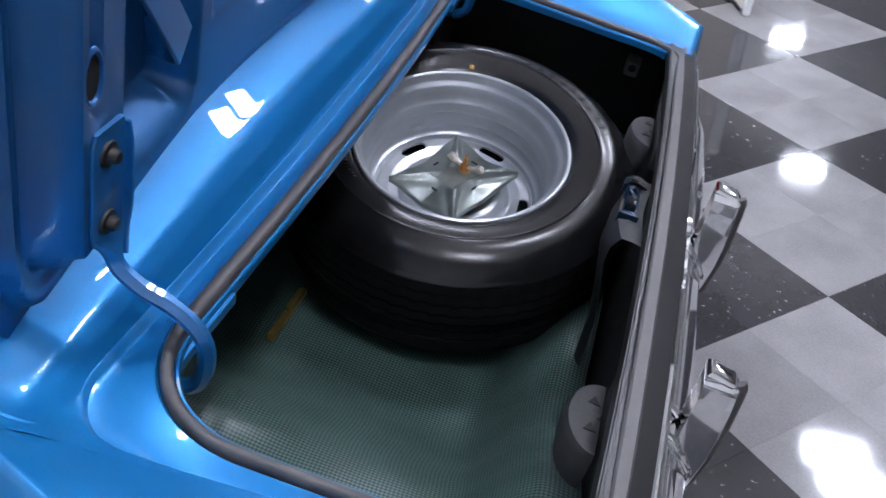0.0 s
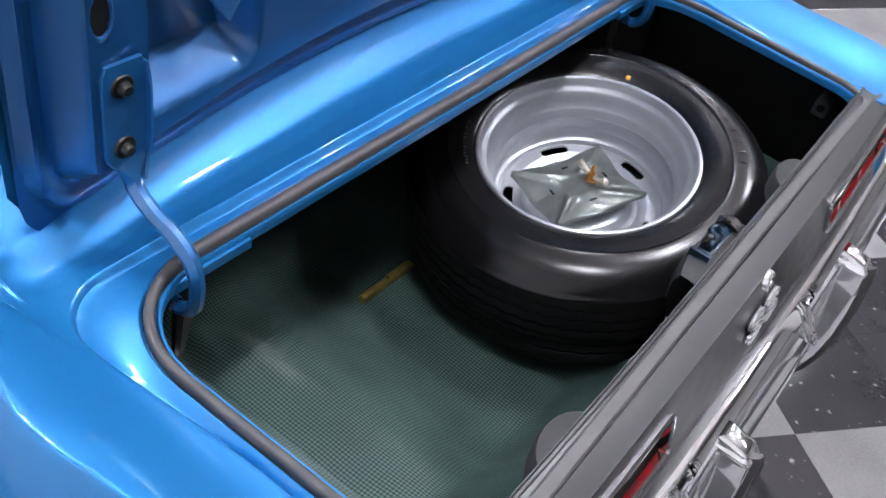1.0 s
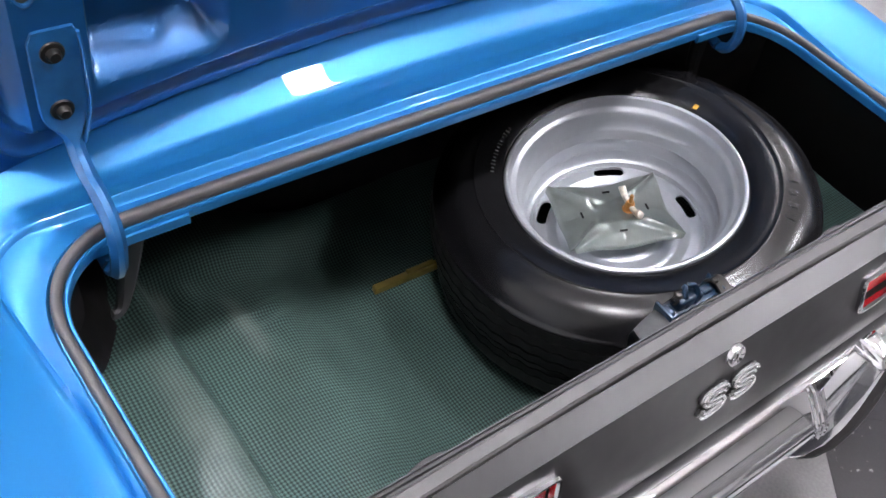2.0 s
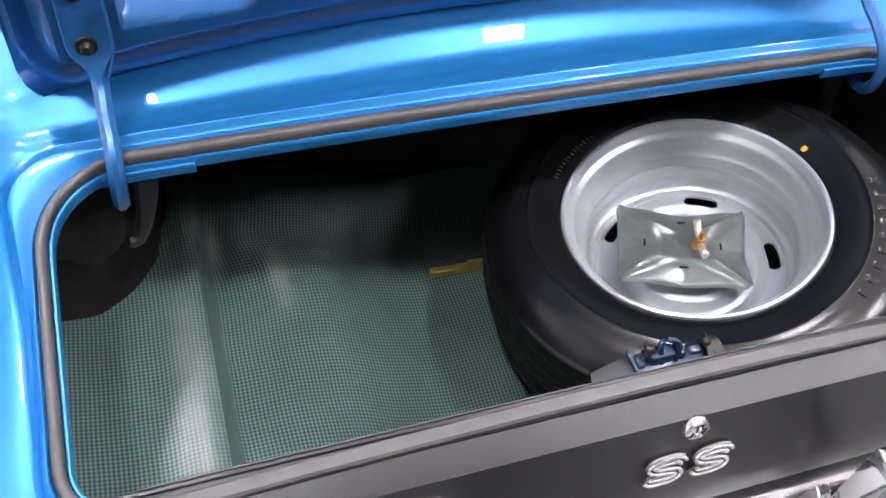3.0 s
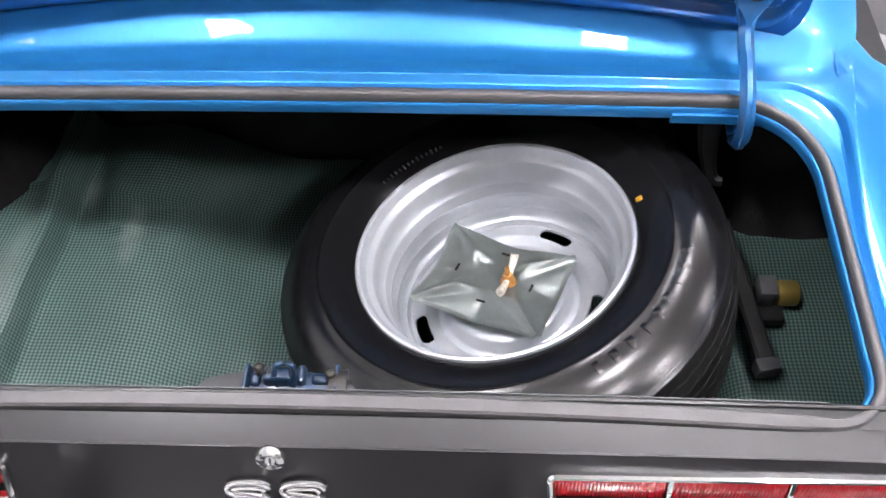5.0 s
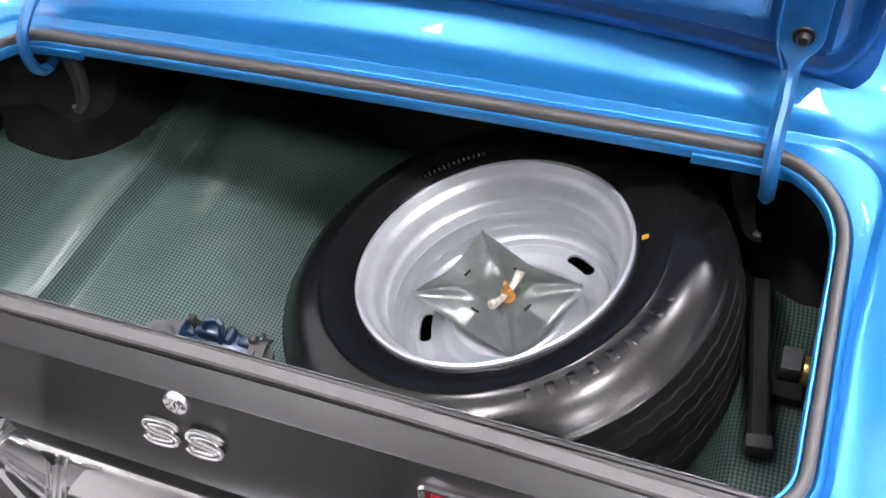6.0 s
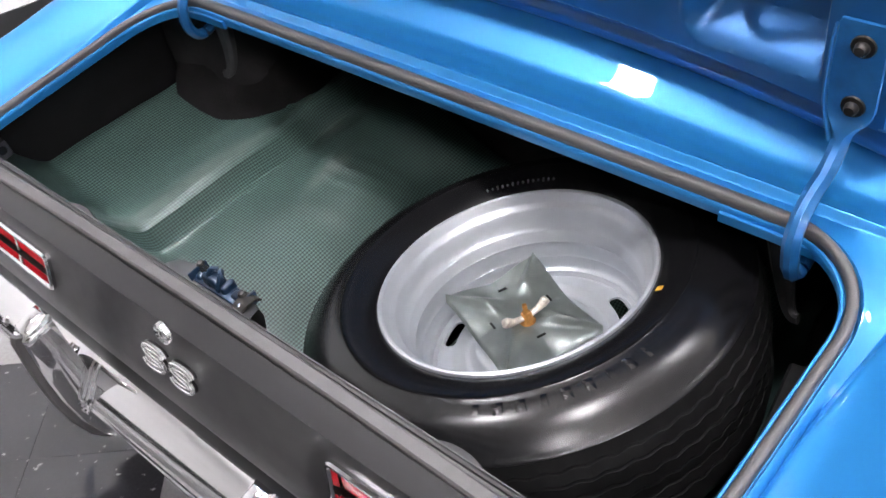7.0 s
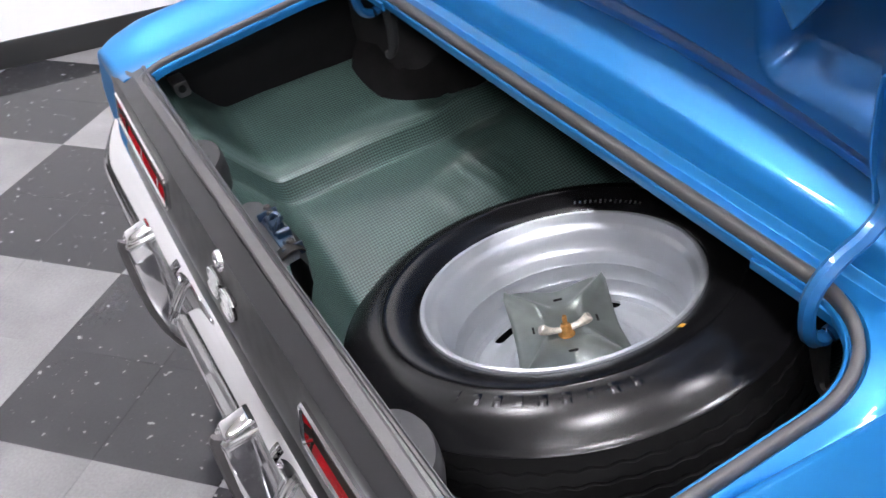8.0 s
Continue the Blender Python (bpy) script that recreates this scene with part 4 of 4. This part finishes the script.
for k in range(9):
    mark(lerp(-60, -13, k / 8), 0.262, 0.0115 if k % 3 else 0.008, 0.0165, 0.0011, tyre)
for k in range(14):
    mark(lerp(112, 140, k / 13), 0.2155, 0.003, 0.0045 + 0.0015 * (k % 3), 0.0006, tyre, GREYCUP)
DOT = material("yellow_paint_dot", (0.5, 0.26, 0.02), 0.5, 0, 0, 0, 0.3, 200)
mark(12.2, 0.2085, 0.0085, 0.009, 0.0006, tyre, DOT)
RIMP = [(0.190, -0.016), (0.1955, -0.008), (0.1968, -0.002), (0.1958, 0.003), (0.1925, 0.0045), (0.1895, 0.003), (0.187, -0.003), (0.1855, -0.010), (0.1835, -0.0135), (0.178, -0.016), (0.1755, -0.020), (0.1735, -0.034), (0.1715, -0.046), (0.168, -0.0505), (0.1655, -0.054), (0.1650, -0.068), (0.1632, -0.0715), (0.1645, -0.0760), (0.1640, -0.096), (0.1618, -0.0995), (0.1628, -0.1035), (0.1610, -0.116), (0.157, -0.1205), (0.1525, -0.1215), (0.1505, -0.1255), (0.148, -0.1285)]
rim = part("rim", lathe(RIMP, 144), SILVER, spare, "silver painted steel wheel rim")
bm = bmesh.new()
n = 240
DISC = [(0.148, -0.1285), (0.145, -0.1255), (0.141, -0.1240), (0.124, -0.1240), (0.114, -0.1275), (0.106, -0.1300), (0.098, -0.1265), (0.086, -0.1130), (0.076, -0.1100), (0.06, -0.114), (0.04, -0.12), (0.03, -0.12)]


def disc_h(r):
    for (a, ha), (b, hb) in zip(DISC, DISC[1:]):
        if b <= r <= a:
            return lerp(ha, hb, (a - r) / (a - b))
    return DISC[-1][1]


NR = 60
n = 360
rs = [lerp(0.148, 0.032, k / NR) for k in range(NR + 1)]


def slot_gap(x, y):
    """Distance outside the nearest of the five oval slots."""
    r, a = math.hypot(x, y), math.degrees(math.atan2(y, x))
    lx = radians((a - 55 + 36) % 72 - 36) * r
    return math.hypot(max(0, abs(lx) - 0.0175), r - 0.1325) - 0.0100


vs = [[bm.verts.new((r * math.cos(2 * math.pi * k / n), r * math.sin(2 * math.pi * k / n), disc_h(r))) for k in range(n)] for r in rs]
for i in range(NR):
    for k in range(n):
        r, a = (rs[i] + rs[i + 1]) / 2, 2 * math.pi * (k + 0.5) / n
        if slot_gap(r * math.cos(a), r * math.sin(a)) < 0:
            continue
        bm.faces.new((vs[i][k], vs[i][(k + 1) % n], vs[i + 1][(k + 1) % n], vs[i + 1][k]))
bmesh.ops.delete(bm, geom=[q for q in bm.verts if not q.link_faces], context="VERTS")
# draw the ragged rims of the slots onto their true outline
for q in [q for q in bm.verts if q.is_boundary and abs(slot_gap(q.co.x, q.co.y)) < 0.003]:
    for _ in range(3):
        g, e = slot_gap(q.co.x, q.co.y), 1e-5
        gx, gy = (slot_gap(q.co.x + e, q.co.y) - g) / e, (slot_gap(q.co.x, q.co.y + e) - g) / e
        q.co.x -= g * gx
        q.co.y -= g * gy
bmesh.ops.solidify(bm, geom=bm.faces[:], thickness=0.004)
part("wheel_disc", bm, SILVER, spare, "silver wheel centre with oval slots")

# clamp plate on the wheel
clamp = thing("wheel_clamp", "zinc plated four-cornered clamp plate with wing nut on the spare wheel", "clamp plate")
clamp.matrix_basis = WM @ Matrix.Translation((-0.012, 0.001, -0.075 * SCALE)) @ Matrix.Rotation(radians(6), 4, "Y") @ Matrix.Rotation(radians(-23), 4, "Z")
bm = bmesh.new()
rows = []
NP = 72
for i in range(NP + 1):
    a = lerp(-1, 1, i / NP)
    r = []
    for j in range(NP + 1):
        b = lerp(-1, 1, j / NP)
        m = max(abs(a), abs(b))
        d = abs(abs(a) - abs(b))
        # four hollow corner ridges, a flat middle and edges turned down between the corners
        wide = lerp(0.20, 0.05, step(0.35, 1.0, m))
        h = 0.0105 * math.exp(-(d / wide) ** 2) * step(0.26, 0.46, m) * lerp(1.0, 0.55, step(0.5, 1.0, m))
        h -= 0.011 * step(0.25, 1.0, d) * step(0.2, 0.9, m)
        h -= 0.004 * step(0.95, 1.0, m)
        q = min(1.0, 1.88 / (abs(a) + abs(b) + 1e-9))
        r.append((q * a * 0.1030 * (1 - 0.05 * (1 - b * b)), q * b * 0.0800 * (1 - 0.07 * (1 - a * a)), h))
    rows.append(r)
grid_into(bm, rows)
bmesh.ops.solidify(bm, geom=bm.faces[:], thickness=0.0015)
plate = part("plate", bm, ZINC, clamp, "pressed zinc plate with ridged corners")
for sx, sy, w, d in ((-0.058, 0.0, 0.003, 0.013), (0.0, 0.046, 0.013, 0.003), (0.058, 0.0, 0.003, 0.013), (0.0, -0.046, 0.013, 0.003)):
    part("plate_slot", box(sx, sy, 0.0001, w, d, 0.0016), DARK, plate, "narrow dark slot")
NUT = Matrix.Translation((0.0243, -0.0022, 0.0)) @ Matrix.Rotation(radians(96), 4, "Z")
part("wing_boss", moved(lathe([(0, 0.020), (0.006, 0.020), (0.0075, 0.017), (0.009, 0.010), (0.0105, 0.004), (0.012, 0.003)], 20), NUT), RUST, clamp, "rusty wing nut boss")
part("threaded_rod", moved(lathe([(0, 0.034), (0.003, 0.034), (0.0035, 0.032), (0.0035, 0.005)], 14), NUT), RUST, clamp, "rusty threaded rod")
for sgn in (-1, 1):
    pth = smooth_path([(sgn * 0.005, 0, 0.012), (sgn * 0.016, 0, 0.0135), (sgn * 0.027, 0, 0.017), (sgn * 0.036, 0, 0.023)], 5)
    wing = sweep(pth, lambda s: [(q * (0.9 + 0.9 * step(0.3, 0.9, s)) * (1 - 0.5 * step(0.9, 1, s)), w * (1 + 0.35 * s)) for q, w in ring(0.0045, 12)], up=(0, 1, 0))
    part("wing", moved(wing, NUT), WINGM, clamp, "rounded pale wing")

# ---- jack parts ----
PLACE = DECK_FRAME
bar_rest = Matrix.Translation((-0.035, 0.554, 0.268)) @ Matrix.Rotation(radians(-1.5), 4, "Z")
pry_bar = thing("pry_bar", "brass-coloured metal bar lying beside the spare wheel", "metal bar")
part("bar", moved(box(0, 0, 0, 0.140, 0.014, 0.016, 0.003), bar_rest), BRASS, pry_bar, "brass-coloured bar")
part("collar", moved(box(0.030, 0.002, 0.010, 0.06, 0.009, 0.007, 0.002), bar_rest), BRASS, pry_bar)
jack = thing("jack", "black jack shaft with brass nut resting beside the spare wheel", "jack")
part("shaft", sweep([(0.585, 0.50, 0.452), (0.598, 0.40, 0.446), (0.610, 0.31, 0.440), (0.616, 0.262, 0.436)], rect_section(0.026, 0.022, 0.35)), DARK, jack, "black square jack shaft")
part("shaft_end", moved(box(0, 0, 0, 0.034, 0.020, 0.028, 0.003), Matrix.Translation((0.617, 0.256, 0.436)) @ Matrix.Rotation(radians(8), 4, "Z")), GREYCUP, jack, "dull steel shaft end")
part("nut", moved(lathe([(0, 0.016), (0.014, 0.016), (0.0185, 0.0145), (0.0195, 0.011), (0.0195, -0.011), (0.0185, -0.0145), (0, -0.0145)], 6 * 5), Matrix.Translation((0.672, 0.388, 0.428)) @ Matrix.Rotation(radians(90), 4, "Y")), BRASS, jack, "ridged brass nut")
part("collar", box(0.641, 0.389, 0.431, 0.026, 0.036, 0.036, 0.003), GREYSTEEL, jack, "grey steel block beside the nut")
part("foot", box(0.640, 0.352, 0.418, 0.045, 0.028, 0.022, 0.005), DARK, jack)
PLACE = Matrix.Identity(4)

# ---- the rest of the blue car, ahead of the lid ----
def hull(name, rows, mat, parent, label="", caps=True):
    bm = bmesh.new()
    vs = grid_into(bm, rows)
    if caps:
        bm.faces.new(vs[0])
        bm.faces.new(vs[-1])
    return part(name, bm, mat, parent, label)


sides = [(1.17, 0.80, 0.30, 0.955), (1.6, 0.84, 0.24, 0.93), (2.6, 0.87, 0.22, 0.94), (3.6, 0.88, 0.24, 0.93), (4.3, 0.86, 0.30, 0.86), (4.62, 0.78, 0.36, 0.74)]
hull("front_body", [[(dx * w, y, lerp(z0, z1, f)) for dx, f in ((-0.94, 0), (-1.03, 0.15), (-1.05, 0.5), (-1.02, 0.85), (-0.96, 0.97), (-0.7, 1.0), (0.7, 1.0), (0.96, 0.97), (1.02, 0.85), (1.05, 0.5), (1.03, 0.15), (0.94, 0))] for y, w, z0, z1 in sides], PAINT, car, "blue front body and bonnet")
hull("roof", [[(-w, y, 0.93), (-w * 0.93, y, z1 - 0.06), (-w * 0.75, y, z1), (w * 0.75, y, z1), (w * 0.93, y, z1 - 0.06), (w, y, 0.93)] for y, w, z1 in ((1.20, 0.66, 1.0), (1.45, 0.64, 1.27), (2.3, 0.62, 1.31), (2.95, 0.68, 0.98))], VINYL, car, "pale vinyl covered roof")
for wx, wy in ((-0.76, 1.0), (0.76, 1.0), (-0.76, 3.72), (0.76, 3.72)):
    w = part("road_wheel", moved(lathe([(0.0, 0.03), (0.17, 0.03), (0.19, 0.06), (0.29, 0.06), (0.33, 0.02), (0.33, -0.13), (0.0, -0.13)], 40), Matrix.Translation((wx, wy, 0.33)) @ Matrix.Rotation(radians(-90 if wx < 0 else 90), 4, "Y")), TYRE, car, "black road tyre")

# ---- cabinet standing farther off on the floor ----
cabinet = thing("showroom_cabinet", "glossy cream showroom cabinet with curved front and dark plinth", "cabinet")
foot = smooth_path([(3.17, -0.245, 0), (3.34, -0.185, 0), (3.48, -0.09, 0), (3.59, 0.05, 0), (3.65, 0.21, 0), (3.66, 0.38, 0)], 8)
plan = [(p.x, p.y) for p in foot] + [(4.15, 0.38), (4.15, -0.245)]


def prism(shape, z0, z1, inset=0.0):
    """An upright body over a plan outline, its top edge slightly rounded."""
    cx, cy = sum(p[0] for p in shape) / len(shape), sum(p[1] for p in shape) / len(shape)
    bm = bmesh.new()
    rows = []
    for z, off in ((z0, inset), (z1 - 0.012, inset), (z1 - 0.004, inset + 0.004), (z1, inset + 0.012)):
        k = 1 - off / 0.45
        rows.append([(cx + (x - cx) * k, cy + (y - cy) * k, z) for x, y in shape])
    vs = grid_into(bm, rows, False, True)
    bm.faces.new(vs[0])
    bm.faces.new(vs[-1])
    return bm


part("body", prism(plan, 0.016, 0.78), CREAM, cabinet, "glossy cream painted body")
part("plinth", prism(plan, 0.0, 0.0155, 0.012), SKIRT, cabinet, "dark recessed plinth")
part("corner_post", moved(lathe([(0.0, 0.0), (0.012, 0.0), (0.018, 0.006), (0.022, 0.05), (0.034, 0.12), (0.036, 0.70), (0.03, 0.72), (0.0, 0.725)], 28), Matrix.Translation((3.14, -0.265, 0))), WHITEGLOSS, cabinet, "tapered glossy white corner post")

# ---- floor tiles, nearest ones as pieces of their own ----
E1, E2 = Vector((1, 1)).normalized(), Vector((-1, 1)).normalized()
h = TILE / 2 - 0.00012
tm = bmesh.new()
tv = [[tm.verts.new((sx * (h - i), sy * (h - i), z)) for sx, sy in ((-1, -1), (1, -1), (1, 1), (-1, 1))] for i, z in ((0, -0.003), (0, -0.0004), (0.0004, 0.0))]
for a, b in zip(tv, tv[1:]):
    for k in range(4):
        tm.faces.new((a[k], a[(k + 1) % 4], b[(k + 1) % 4], b[k]))
tm.faces.new(tv[-1])
tile_l, tile_d = bpy.data.meshes.new("tile_light"), bpy.data.meshes.new("tile_dark")
tm.to_mesh(tile_l)
tm.to_mesh(tile_d)
tm.free()
tile_l.materials.append(TILE_LIGHT)
tile_d.materials.append(TILE_DARK)
spots = []
for i in range(-60, 80):
    for j in range(-80, 60):
        c = Vector(TILE_AT) + E1 * (i + 0.5) * TILE + E2 * (j + 0.5) * TILE
        if X0 - 0.1 < c.x < X1 + 0.1 and Y0 - 0.1 < c.y < Y1 + 0.1:
            near = min(math.hypot(c.x - 1.8, c.y + 0.8), math.hypot(c.x + 1.6, c.y + 0.6))
            spots.append((near, c.x, c.y, (i // 2 + j // 2) % 2))
spots.sort()
rot = Matrix.Rotation(radians(45), 4, "Z")
for near, x, y, odd in spots[:300]:
    t = new("tile", tile_l if odd else tile_d)
    t.parent = floor
    t.matrix_basis = Matrix.Translation((x, y, 0)) @ rot
for name, want, mat in (("far_light_tiles", 1, TILE_LIGHT), ("far_dark_tiles", 0, TILE_DARK)):
    verts, faces = [], []
    for near, x, y, odd in spots[300:]:
        if odd == want:
            b = len(verts)
            for sx, sy in ((-1, -1), (1, -1), (1, 1), (-1, 1)):
                q = Vector((x, y)) + E1 * sx * h + E2 * sy * h
                verts.append((q.x, q.y, 0))
            faces.append((b, b + 1, b + 2, b + 3))
    me = bpy.data.meshes.new(name)
    me.from_pydata(verts, [], faces)
    me.materials.append(mat)
    ob = new(name, me)
    ob.parent = floor
    tagged(ob, "", "", "", "stuff")
